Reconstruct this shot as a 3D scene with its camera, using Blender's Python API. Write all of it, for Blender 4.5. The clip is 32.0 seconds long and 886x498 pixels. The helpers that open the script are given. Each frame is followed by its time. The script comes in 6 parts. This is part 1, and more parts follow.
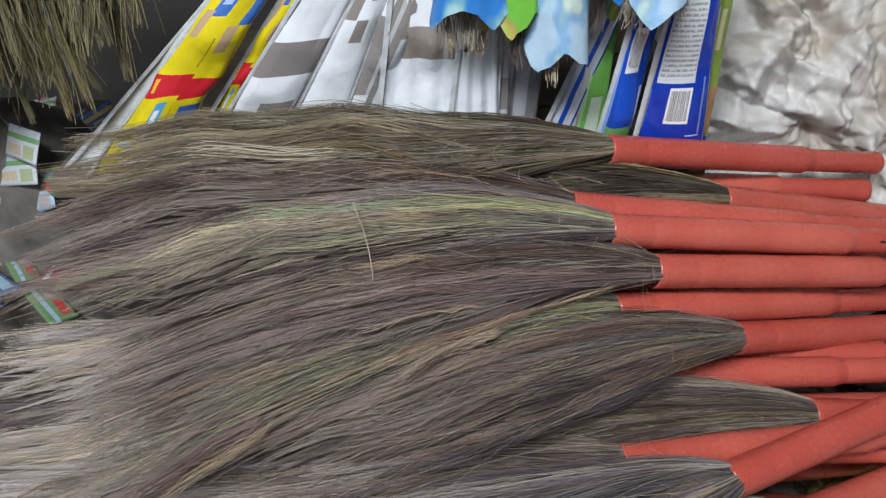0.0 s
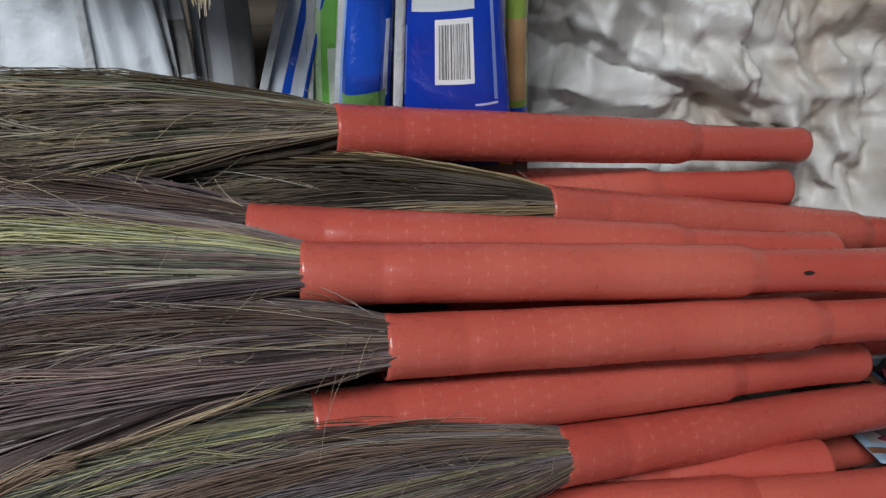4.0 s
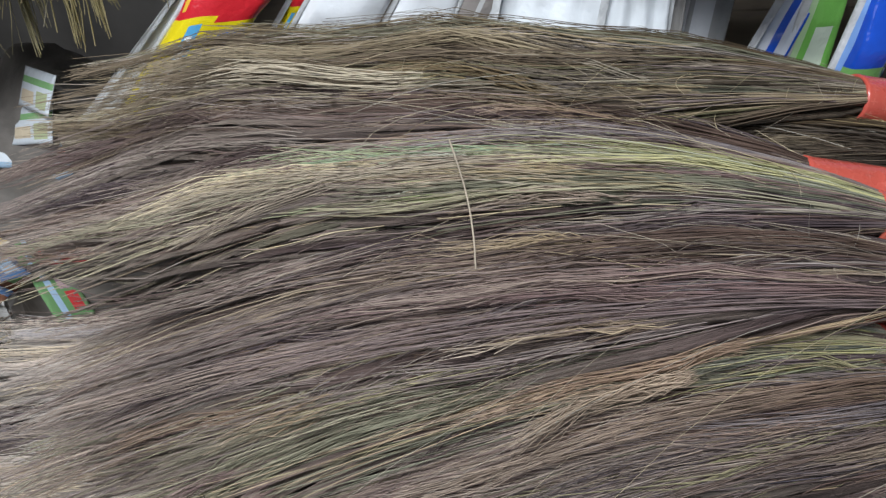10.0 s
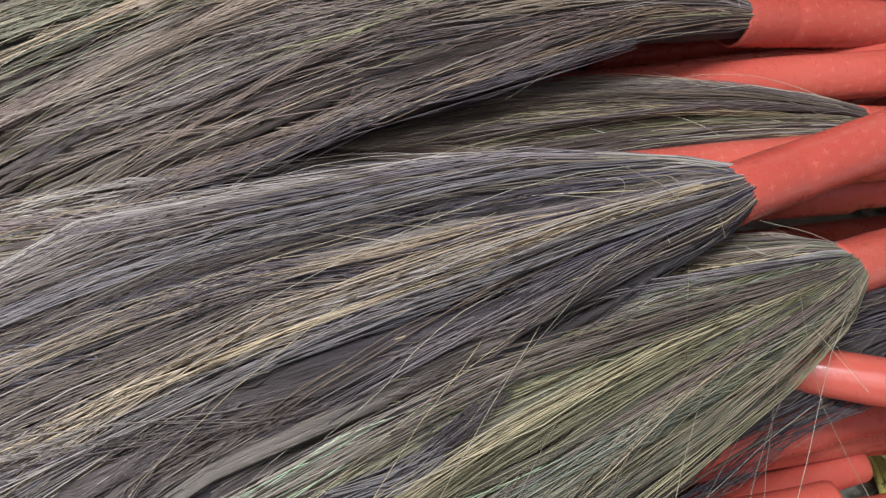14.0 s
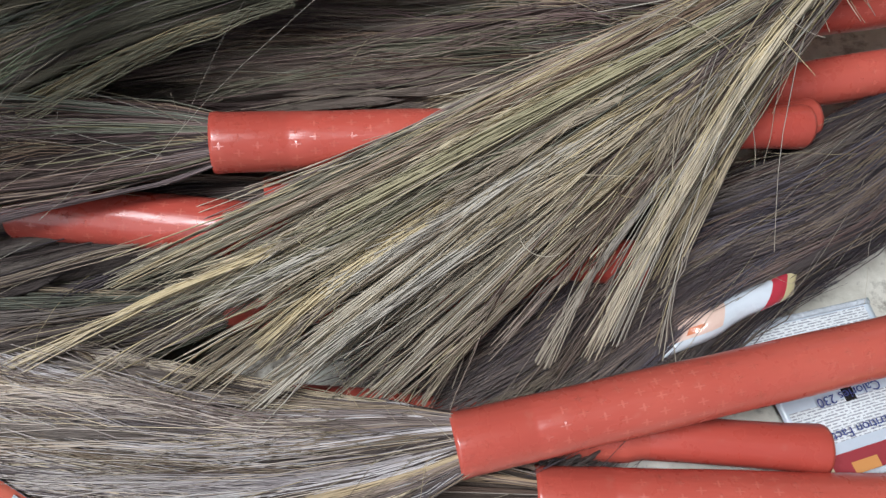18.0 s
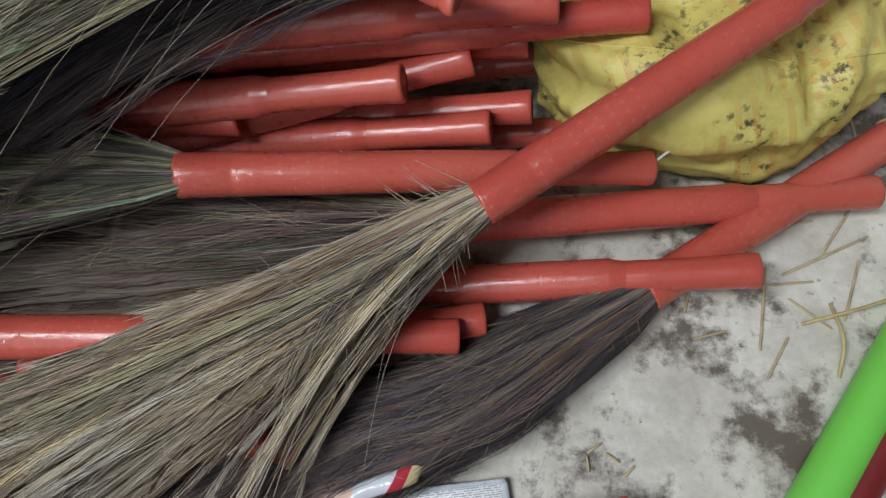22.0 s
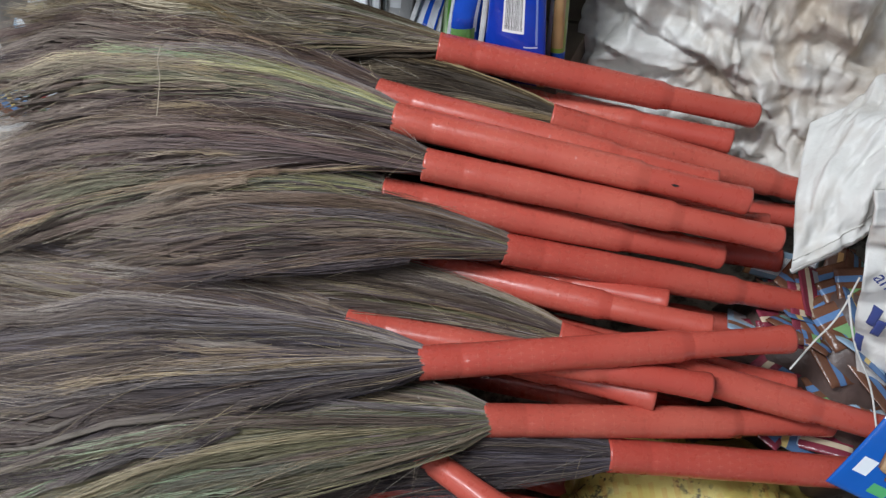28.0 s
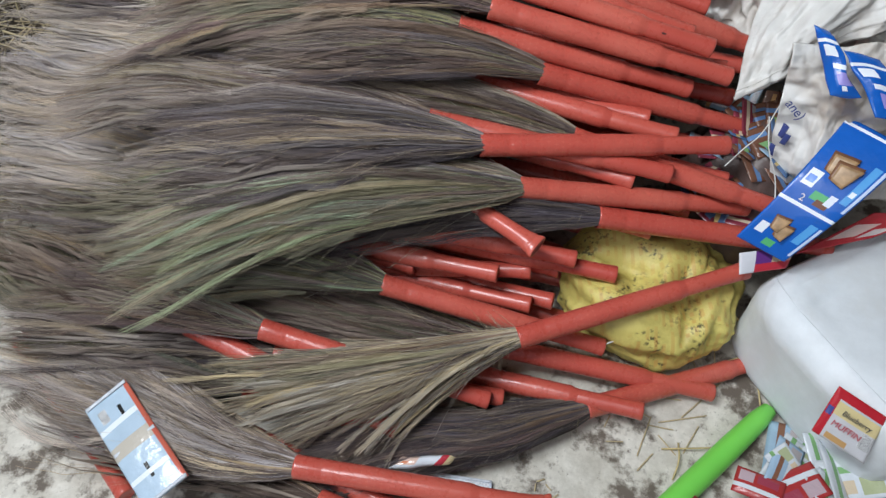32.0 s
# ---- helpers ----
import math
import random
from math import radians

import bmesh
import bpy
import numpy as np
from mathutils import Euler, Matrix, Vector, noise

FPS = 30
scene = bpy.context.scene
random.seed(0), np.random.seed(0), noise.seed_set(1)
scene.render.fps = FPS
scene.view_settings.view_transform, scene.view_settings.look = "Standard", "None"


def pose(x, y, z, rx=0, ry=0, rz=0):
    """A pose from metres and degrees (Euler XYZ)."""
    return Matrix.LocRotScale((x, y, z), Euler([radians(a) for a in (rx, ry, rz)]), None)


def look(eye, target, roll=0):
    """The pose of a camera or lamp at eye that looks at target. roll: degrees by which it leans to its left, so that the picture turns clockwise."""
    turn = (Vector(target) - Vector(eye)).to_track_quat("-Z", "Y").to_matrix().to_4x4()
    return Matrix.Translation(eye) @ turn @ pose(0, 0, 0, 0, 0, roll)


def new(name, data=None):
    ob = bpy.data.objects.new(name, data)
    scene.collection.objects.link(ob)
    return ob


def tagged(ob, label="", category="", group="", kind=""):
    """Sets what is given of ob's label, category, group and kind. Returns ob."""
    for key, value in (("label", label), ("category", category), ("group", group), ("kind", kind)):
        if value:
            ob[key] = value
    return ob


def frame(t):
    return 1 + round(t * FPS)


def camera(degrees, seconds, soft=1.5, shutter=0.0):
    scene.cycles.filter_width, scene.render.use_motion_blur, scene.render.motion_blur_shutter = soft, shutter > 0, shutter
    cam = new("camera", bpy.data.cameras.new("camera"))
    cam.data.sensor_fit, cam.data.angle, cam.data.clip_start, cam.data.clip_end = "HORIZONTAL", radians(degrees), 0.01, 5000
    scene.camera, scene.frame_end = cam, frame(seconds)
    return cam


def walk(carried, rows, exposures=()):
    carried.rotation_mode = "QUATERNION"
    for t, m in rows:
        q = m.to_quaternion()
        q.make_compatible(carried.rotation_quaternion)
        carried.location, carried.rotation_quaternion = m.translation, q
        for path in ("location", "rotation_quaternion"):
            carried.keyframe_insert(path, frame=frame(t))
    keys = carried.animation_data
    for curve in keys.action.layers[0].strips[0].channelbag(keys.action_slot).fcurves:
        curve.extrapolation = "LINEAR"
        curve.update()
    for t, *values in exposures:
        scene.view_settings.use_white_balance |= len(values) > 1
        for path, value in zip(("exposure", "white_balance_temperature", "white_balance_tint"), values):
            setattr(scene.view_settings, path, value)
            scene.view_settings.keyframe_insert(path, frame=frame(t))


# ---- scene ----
cam = camera(66.0, 32.0, soft=1.4)

PATH = [
    (0, (-0.469, 0.076, 1.139), (-0.683, 1.6, -0.139), -5.6),
    (0.5, (-0.467, 0.135, 1.113), (-0.651, 1.67, -0.156), -6.2),
    (1, (-0.464, 0.244, 1.026), (-0.682, 1.853, -0.141), -5.7),
    (1.5, (-0.455, 0.343, 0.973), (-0.74, 1.969, -0.157), -4.8),
    (2, (-0.447, 0.386, 0.961), (-0.724, 1.963, -0.238), -5.2),
    (2.5, (-0.404, 0.399, 0.957), (-0.746, 1.948, -0.261), -6.6),
    (3, (-0.337, 0.404, 0.945), (-0.631, 1.954, -0.284), -7.3),
    (3.5, (-0.286, 0.402, 0.922), (-0.518, 1.949, -0.325), -6.9),
    (4, (-0.232, 0.405, 0.885), (-0.37, 1.978, -0.341), -6.0),
    (4.5, (-0.166, 0.409, 0.86), (-0.256, 1.98, -0.375), -6.5),
    (6.5, (-0.141, 0.434, 0.854), (-0.16, 1.927, -0.477), -2.2),
    (7, (-0.214, 0.409, 0.854), (-0.328, 1.955, -0.41), -3.6),
    (7.5, (-0.281, 0.381, 0.868), (-0.487, 1.931, -0.379), -5.4),
    (8, (-0.367, 0.36, 0.886), (-0.581, 1.911, -0.359), -3.8),
    (8.5, (-0.43, 0.345, 0.892), (-0.728, 1.906, -0.322), -5.8),
    (9, (-0.495, 0.325, 0.908), (-0.858, 1.894, -0.278), -6.5),
    (9.5, (-0.558, 0.303, 0.907), (-0.985, 1.864, -0.267), -6.5),
    (10, (-0.549, 0.28, 0.912), (-0.992, 1.835, -0.265), -6.9),
    (10.5, (-0.486, 0.272, 0.908), (-0.842, 1.819, -0.308), -6.5),
    (11, (-0.423, 0.263, 0.902), (-0.715, 1.839, -0.294), -6.7),
    (11.5, (-0.397, 0.247, 0.889), (-0.702, 1.829, -0.296), -8.2),
    (12, (-0.392, 0.224, 0.867), (-0.684, 1.784, -0.349), -8.1),
    (12.5, (-0.39, 0.203, 0.843), (-0.649, 1.731, -0.421), -7.7),
    (13, (-0.385, 0.188, 0.818), (-0.623, 1.692, -0.479), -7.7),
    (13.5, (-0.376, 0.164, 0.772), (-0.624, 1.658, -0.534), -8.4),
    (14, (-0.37, 0.146, 0.731), (-0.616, 1.611, -0.608), -9.5),
    (14.5, (-0.365, 0.122, 0.693), (-0.615, 1.545, -0.69), -9.3),
    (15, (-0.362, 0.09, 0.649), (-0.583, 1.452, -0.798), -8.4),
    (15.5, (-0.352, 0.048, 0.6), (-0.578, 1.364, -0.889), -9.2),
    (17.5, (-0.387, -0.038, 0.559), (-0.432, 0.67, -1.311), -3.5),
    (18, (-0.312, -0.121, 0.563), (-0.512, 0.692, -1.254), -10.9),
    (18.5, (-0.241, -0.116, 0.6), (-0.471, 0.703, -1.21), -10.3),
    (19, (-0.185, -0.09, 0.619), (-0.462, 0.691, -1.202), -14.6),
    (19.5, (-0.145, -0.064, 0.638), (-0.378, 0.66, -1.212), -12.9),
    (20, (-0.106, -0.041, 0.642), (-0.387, 0.505, -1.261), -19.0),
    (20.5, (-0.033, -0.026, 0.633), (-0.355, 0.529, -1.262), -20.6),
    (21, (0.013, 0.004, 0.657), (-0.354, 0.518, -1.24), -25.5),
    (21.5, (0.022, 0.038, 0.697), (-0.352, 0.582, -1.191), -26.7),
    (22, (0.02, 0.078, 0.725), (-0.36, 0.715, -1.133), -22.6),
    (22.5, (0.014, 0.103, 0.746), (-0.398, 0.82, -1.075), -21.3),
    (23, (0.011, 0.131, 0.779), (-0.418, 0.94, -0.999), -19.4),
    (23.5, (0.014, 0.144, 0.805), (-0.4, 1.074, -0.916), -16.0),
    (24, (0.014, 0.151, 0.829), (-0.393, 1.153, -0.853), -13.8),
    (24.5, (0.006, 0.156, 0.854), (-0.419, 1.259, -0.758), -12.9),
    (25, (0.003, 0.167, 0.883), (-0.428, 1.347, -0.673), -11.9),
    (25.5, (0.007, 0.179, 0.912), (-0.436, 1.426, -0.588), -11.6),
    (26, (0.011, 0.188, 0.942), (-0.449, 1.52, -0.477), -10.9),
    (26.5, (0.01, 0.191, 0.972), (-0.461, 1.598, -0.369), -9.6),
    (28.5, (0.067, -0.007, 1.171), (-0.651, 1.229, -0.228), -5.3),
    (29, (0.11, -0.136, 1.263), (-0.624, 1.106, -0.122), -4.3),
    (29.5, (0.136, -0.234, 1.312), (-0.581, 1.056, -0.038), -4.9),
    (30, (0.14, -0.287, 1.317), (-0.587, 1.038, 0.007), -4.1),
    (30.5, (0.143, -0.288, 1.324), (-0.543, 0.934, -0.103), -5.9),
    (31, (0.094, -0.268, 1.335), (-0.446, 0.789, -0.275), -5.1),
    (31.5, (0.095, -0.269, 1.329), (-0.415, 0.711, -0.338), -5.3),
    (32, (0.085, -0.289, 1.319), (-0.437, 0.749, -0.309), -2.3),
]
EXPOSURE = [(0.0, -0.04), (1.0, -0.16), (2.0, -0.14), (3.0, -0.20), (4.5, -0.40), (6.5, -0.30), (7.0, -0.24), (8.0, 0.13), (9.0, 0.18), (12.0, 0.11), (13.0, 0.26), (14.0, 0.54), (15.0, 0.68), (17.5, 0.31), (19.0, 0.36), (20.3, -0.20), (21.3, -0.36), (22.2, -0.03), (23.0, 0.14), (24.0, 0.18), (25.0, 0.37), (26.5, 0.19), (28.5, 0.00), (30.0, 0.02), (32.0, 0.07)]
walk(cam, [(t, look(eye, target, roll)) for t, eye, target, roll in PATH], [(t, e, 6130, 10) for t, e in EXPOSURE])

# ---- light ----
world = bpy.data.worlds.new("sky")
scene.world = world
world.use_nodes = True
wn = world.node_tree
sky = wn.nodes.new("ShaderNodeTexSky")
sky.sky_type, sky.sun_disc = "NISHITA", False
sky.sun_elevation, sky.sun_rotation = radians(55), radians(200)
wn.nodes["Background"].inputs[1].default_value = 0.026
wn.links.new(sky.outputs[0], wn.nodes["Background"].inputs[0])
sun = new("sun", bpy.data.lights.new("sun", "SUN"))
sun.data.energy, sun.data.angle, sun.data.color = 0.62, radians(40), (1.0, 0.97, 0.95)
sun.matrix_world = look((-0.9, -2.4, 3.0), (0, 0.4, 0.3))
tube = new("ceiling_tube_light", bpy.data.lights.new("ceiling_tube_light", "AREA"))
tube.data.shape, tube.data.size, tube.data.size_y = "RECTANGLE", 1.2, 0.25
tube.data.energy, tube.data.color = 58, (0.97, 1.0, 1.0)
tube.matrix_world = look((-0.82, -0.30, 2.40), (-0.65, 0.45, 0.3))


# ---- materials ----
def nodes_of(name, rough=0.6, metal=0.0, spec=0.5):
    m = bpy.data.materials.new(name)
    m.use_nodes = True
    nt = m.node_tree
    b = nt.nodes["Principled BSDF"]
    b.inputs["Roughness"].default_value = rough
    b.inputs["Metallic"].default_value = metal
    b.inputs["Specular IOR Level"].default_value = spec
    return m, nt, b


def node(nt, kind, **kw):
    n = nt.nodes.new(kind)
    for k, v in kw.items():
        if k in ("operation", "blend_type", "data_type", "wave_type", "bands_direction", "feature", "noise_dimensions", "distance"):
            if k == "operation":
                n.operation = v
            elif k == "blend_type":
                n.blend_type = v
            elif k == "data_type":
                n.data_type = v
            elif k == "feature":
                n.feature = v
            elif k == "noise_dimensions":
                n.noise_dimensions = v
        else:
            n.inputs[k].default_value = v
    return n


def put(nt, value, socket):
    if hasattr(value, "is_linked"):
        nt.links.new(value, socket)
    else:
        socket.default_value = value


def calc(nt, op, a, b=0.0, c=0.0):
    n = nt.nodes.new("ShaderNodeMath")
    n.operation = op
    for value, socket in zip((a, b, c), n.inputs):
        put(nt, value, socket)
    return n.outputs[0]


def mix(nt, f, a, b, how="MIX"):
    n = nt.nodes.new("ShaderNodeMix")
    n.data_type, n.blend_type = "RGBA", how
    for value, socket in ((f, n.inputs[0]), (a, n.inputs[6]), (b, n.inputs[7])):
        if not hasattr(value, "is_linked") and isinstance(value, (tuple, list)):
            value = (*value[:3], 1.0)
        put(nt, value, socket)
    return n.outputs[2]


def coords(nt, which="Object", scale=(1, 1, 1)):
    tc = nt.nodes.new("ShaderNodeTexCoord")
    mp = nt.nodes.new("ShaderNodeMapping")
    mp.inputs["Scale"].default_value = scale
    nt.links.new(tc.outputs[which], mp.inputs[0])
    return mp.outputs[0]


def noise_at(nt, vec, scale, detail=3.0, rough=0.55):
    n = nt.nodes.new("ShaderNodeTexNoise")
    n.inputs["Scale"].default_value, n.inputs["Detail"].default_value = scale, detail
    n.inputs["Roughness"].default_value = rough
    nt.links.new(vec, n.inputs["Vector"])
    return n.outputs["Fac"]


def ramp(nt, f, a, b):
    n = nt.nodes.new("ShaderNodeMapRange")
    n.inputs[1].default_value, n.inputs[2].default_value = a, b
    nt.links.new(f, n.inputs[0])
    return n.outputs[0]


def bump(nt, b, height, strength=0.3, dist=0.002):
    n = nt.nodes.new("ShaderNodeBump")
    n.inputs["Strength"].default_value, n.inputs["Distance"].default_value = strength, dist
    nt.links.new(height, n.inputs["Height"])
    nt.links.new(n.outputs[0], b.inputs["Normal"])


def red_plastic():
    """Glossy red sleeve film with rows of small embossed crosses, their highlights partly put into the colour, scuffed
    and dusty.
    """
    m, nt, b = nodes_of("red_plastic_film", 0.38, 0, 0.5)
    tc = nt.nodes.new("ShaderNodeTexCoord")
    sep = nt.nodes.new("ShaderNodeSeparateXYZ")
    nt.links.new(tc.outputs["Object"], sep.inputs[0])
    ang = calc(nt, "ARCTAN2", sep.outputs[1], sep.outputs[2])
    # crosses: cells along the length and round the girth
    cu = calc(nt, "MULTIPLY", sep.outputs[0], 78.0)
    row = calc(nt, "FLOOR", cu)
    shift = calc(nt, "MULTIPLY", calc(nt, "MODULO", row, 2.0), 0.5)
    cv = calc(nt, "ADD", calc(nt, "MULTIPLY", ang, 2.1), shift)
    fu = calc(nt, "ABSOLUTE", calc(nt, "SUBTRACT", calc(nt, "FRACT", cu), 0.5))
    fv = calc(nt, "ABSOLUTE", calc(nt, "SUBTRACT", calc(nt, "FRACT", cv), 0.5))
    arm1 = calc(nt, "MULTIPLY", calc(nt, "LESS_THAN", fu, 0.055), calc(nt, "LESS_THAN", fv, 0.26))
    arm2 = calc(nt, "MULTIPLY", calc(nt, "LESS_THAN", fv, 0.045), calc(nt, "LESS_THAN", fu, 0.28))
    cross = calc(nt, "MAXIMUM", arm1, arm2)
    vec = coords(nt, "Object", (1, 1, 1))
    patch = ramp(nt, noise_at(nt, vec, 11.0, 2.0), 0.44, 0.60)
    cross = calc(nt, "MULTIPLY", cross, calc(nt, "MULTIPLY", patch, calc(nt, "LESS_THAN", sep.outputs[0], 0.312)))
    big = noise_at(nt, vec, 6.0, 3.0)
    fine = noise_at(nt, vec, 70.0, 3.0)
    info = nt.nodes.new("ShaderNodeObjectInfo")
    c = mix(nt, ramp(nt, big, 0.35, 0.7), (0.45, 0.080, 0.056), (0.55, 0.124, 0.086))
    c = mix(nt, calc(nt, "MULTIPLY", info.outputs["Random"], 0.5), c, (0.40, 0.045, 0.034))
    # crosses tinted paler, a painted highlight on top of their bump
    c = mix(nt, calc(nt, "MULTIPLY", cross, 0.24), c, (0.78, 0.26, 0.19))
    c = mix(nt, calc(nt, "MULTIPLY", ramp(nt, fine, 0.62, 0.75), 0.12), c, (0.62, 0.30, 0.22))
    nt.links.new(c, b.inputs["Base Color"])
    nt.links.new(calc(nt, "MULTIPLY_ADD", fine, 0.20, 0.19), b.inputs["Roughness"])
    wrinkle = noise_at(nt, coords(nt, "Object", (14, 60, 60)), 1.0, 3.0)
    bump(nt, b, calc(nt, "ADD", calc(nt, "MULTIPLY", cross, 0.9), calc(nt, "MULTIPLY", wrinkle, 0.35)), 0.9, 0.0036)
    return m


def bristle_mat(name, cols, tip, rough=0.6):
    """Dry grass: colour by strand, by clump and from root to tip."""
    m, nt, b = nodes_of(name, 0.75, 0, 0.22)
    geo = nt.nodes.new("ShaderNodeNewGeometry")
    tc = nt.nodes.new("ShaderNodeTexCoord")
    sep = nt.nodes.new("ShaderNodeSeparateXYZ")
    nt.links.new(tc.outputs["UV"], sep.inputs[0])
    rnd = geo.outputs["Random Per Island"]
    lock = sep.outputs[1]
    patch = ramp(nt, noise_at(nt, coords(nt, "Object", (6, 27, 27)), 1.0, 3.0), 0.36, 0.66)
    k = calc(nt, "ADD", calc(nt, "MULTIPLY", patch, 0.42), calc(nt, "MULTIPLY_ADD", lock, 1.15, -0.42))
    k = calc(nt, "MULTIPLY_ADD", rnd, 0.13, k)
    k.node.use_clamp = True
    tint = calc(nt, "MULTIPLY", ramp(nt, calc(nt, "FRACT", calc(nt, "MULTIPLY", lock, 3.7)), 0.45, 0.95), 0.7)
    c = mix(nt, k, cols[0], mix(nt, tint, cols[1], tuple(x * 1.25 for x in cols[2])))
    c = mix(nt, calc(nt, "MULTIPLY", ramp(nt, calc(nt, "FRACT", calc(nt, "MULTIPLY", rnd, 17.3)), 0.90, 0.98), 0.4), c, cols[3])
    c = mix(nt, calc(nt, "MULTIPLY", ramp(nt, calc(nt, "FRACT", calc(nt, "MULTIPLY", lock, 13.7)), 0.84, 0.94), 0.45), c, cols[3])
    hue = calc(nt, "FRACT", calc(nt, "MULTIPLY", lock, 3.3))
    c = mix(nt, ramp(nt, hue, 0.62, 0.80), c, mix(nt, 1.0, c, (1.09, 1.05, 0.86), "MULTIPLY"))
    c = mix(nt, ramp(nt, hue, 0.34, 0.18), c, mix(nt, 1.0, c, (0.90, 0.97, 1.12), "MULTIPLY"))
    c = mix(nt, calc(nt, "MULTIPLY", ramp(nt, sep.outputs[0], 0.60, 1.0), calc(nt, "MULTIPLY_ADD", ramp(nt, calc(nt, "FRACT", calc(nt, "MULTIPLY", lock, 5.1)), 0.2, 0.8), 0.50, 0.12)), c, tip)
    dim = ramp(nt, calc(nt, "FRACT", calc(nt, "MULTIPLY", rnd, 7.7)), 0.0, 0.45)
    c = mix(nt, calc(nt, "MULTIPLY", calc(nt, "SUBTRACT", 1.0, dim), 0.12), c, (0.03, 0.022, 0.02))
    nt.links.new(c, b.inputs["Base Color"])
    return m


def lock_mat(name, cols, tip):
    """Locks of packed grass: fine streaks along the length, colour by lock and in drawn-out patches."""
    m, nt, b = nodes_of(name, 0.62, 0, 0.35)
    geo = nt.nodes.new("ShaderNodeNewGeometry")
    tc = nt.nodes.new("ShaderNodeTexCoord")
    sep = nt.nodes.new("ShaderNodeSeparateXYZ")
    nt.links.new(tc.outputs["UV"], sep.inputs[0])
    rnd = geo.outputs["Random Per Island"]
    fine = noise_at(nt, coords(nt, "UV", (5, 26, 1)), 1.0, 4.0, 0.75)
    broad = noise_at(nt, coords(nt, "UV", (3, 7, 1)), 1.0, 3.0, 0.6)
    patch = ramp(nt, noise_at(nt, coords(nt, "Object", (6, 27, 27)), 1.0, 3.0), 0.36, 0.66)
    k = calc(nt, "MULTIPLY", ramp(nt, fine, 0.36, 0.66), 0.62)
    k = calc(nt, "MULTIPLY_ADD", patch, 0.34, k)
    k = calc(nt, "MULTIPLY_ADD", rnd, 0.30, k)
    k = calc(nt, "MULTIPLY_ADD", ramp(nt, broad, 0.34, 0.66), 0.24, calc(nt, "SUBTRACT", k, 0.34))
    k.node.use_clamp = True
    dark = tuple(x * 0.45 for x in cols[0])
    tint = calc(nt, "MULTIPLY", ramp(nt, calc(nt, "FRACT", calc(nt, "MULTIPLY", rnd, 5.3)), 0.40, 0.95), 0.7)
    c = mix(nt, k, dark, mix(nt, tint, cols[1], tuple(x * 1.35 for x in cols[2])))
    c = mix(nt, calc(nt, "MULTIPLY", ramp(nt, sep.outputs[0], 0.50, 1.0), 0.75), c, tip)
    nt.links.new(c, b.inputs["Base Color"])
    bump(nt, b, calc(nt, "ADD", fine, broad), 1.0, 0.005)
    return m


RED = red_plastic()
GRASS = {
    "pale": (((0.380, 0.310, 0.270), (0.800, 0.690, 0.600), (0.600, 0.510, 0.470), (0.820, 0.730, 0.610)), (0.860, 0.765, 0.690)),
    "umber": (((0.060, 0.040, 0.038), (0.312, 0.222, 0.188), (0.176, 0.112, 0.115), (0.560, 0.450, 0.330)), (0.470, 0.385, 0.315)),
    "sepia": (((0.058, 0.042, 0.029), (0.275, 0.208, 0.138), (0.165, 0.118, 0.086), (0.520, 0.420, 0.270)), (0.460, 0.370, 0.255)),
    "brown": (((0.090, 0.060, 0.050), (0.370, 0.275, 0.218), (0.200, 0.136, 0.126), (0.600, 0.475, 0.325)), (0.560, 0.455, 0.360)),
    "grey": (((0.090, 0.068, 0.064), (0.365, 0.288, 0.250), (0.195, 0.148, 0.150), (0.590, 0.480, 0.355)), (0.670, 0.580, 0.500)),
    "dark": (((0.046, 0.036, 0.040), (0.210, 0.168, 0.170), (0.110, 0.090, 0.104), (0.340, 0.285, 0.235)), (0.270, 0.215, 0.190)),
    "olive": (((0.094, 0.090, 0.060), (0.330, 0.312, 0.216), (0.194, 0.182, 0.134), (0.550, 0.495, 0.345)), (0.460, 0.385, 0.280)),
    "straw": (((0.225, 0.180, 0.130), (0.620, 0.530, 0.395), (0.385, 0.340, 0.240), (0.220, 0.168, 0.140)), (0.670, 0.575, 0.445)),
    "green": (((0.270, 0.265, 0.135), (0.560, 0.530, 0.310), (0.420, 0.395, 0.225), (0.620, 0.570, 0.380)), (0.500, 0.450, 0.300)),
    "mint": (((0.280, 0.330, 0.180), (0.510, 0.560, 0.340), (0.360, 0.390, 0.230), (0.550, 0.510, 0.340)), (0.480, 0.490, 0.320)),
    "drab": (((0.075, 0.064, 0.032), (0.300, 0.255, 0.130), (0.160, 0.138, 0.070), (0.400, 0.345, 0.200)), (0.400, 0.335, 0.190)),
}
HAIR = {k: bristle_mat(k + "_grass", *v) for k, v in GRASS.items()}
CORE = {k: lock_mat(k + "_grass_locks", *v) for k, v in GRASS.items()}


def plain(name, col, rough=0.6, vary=0.12, scale=12.0, bumpy=0.0, spec=0.5):
    m, nt, b = nodes_of(name, rough, 0, spec)
    v = coords(nt, "Object")
    n = noise_at(nt, v, scale, 4.0)
    dark = tuple(x * (1 - vary * 2) for x in col)
    nt.links.new(mix(nt, ramp(nt, n, 0.3, 0.7), dark, col), b.inputs["Base Color"])
    if bumpy:
        bump(nt, b, noise_at(nt, v, scale * 4, 4.0), bumpy, 0.003)
    return m


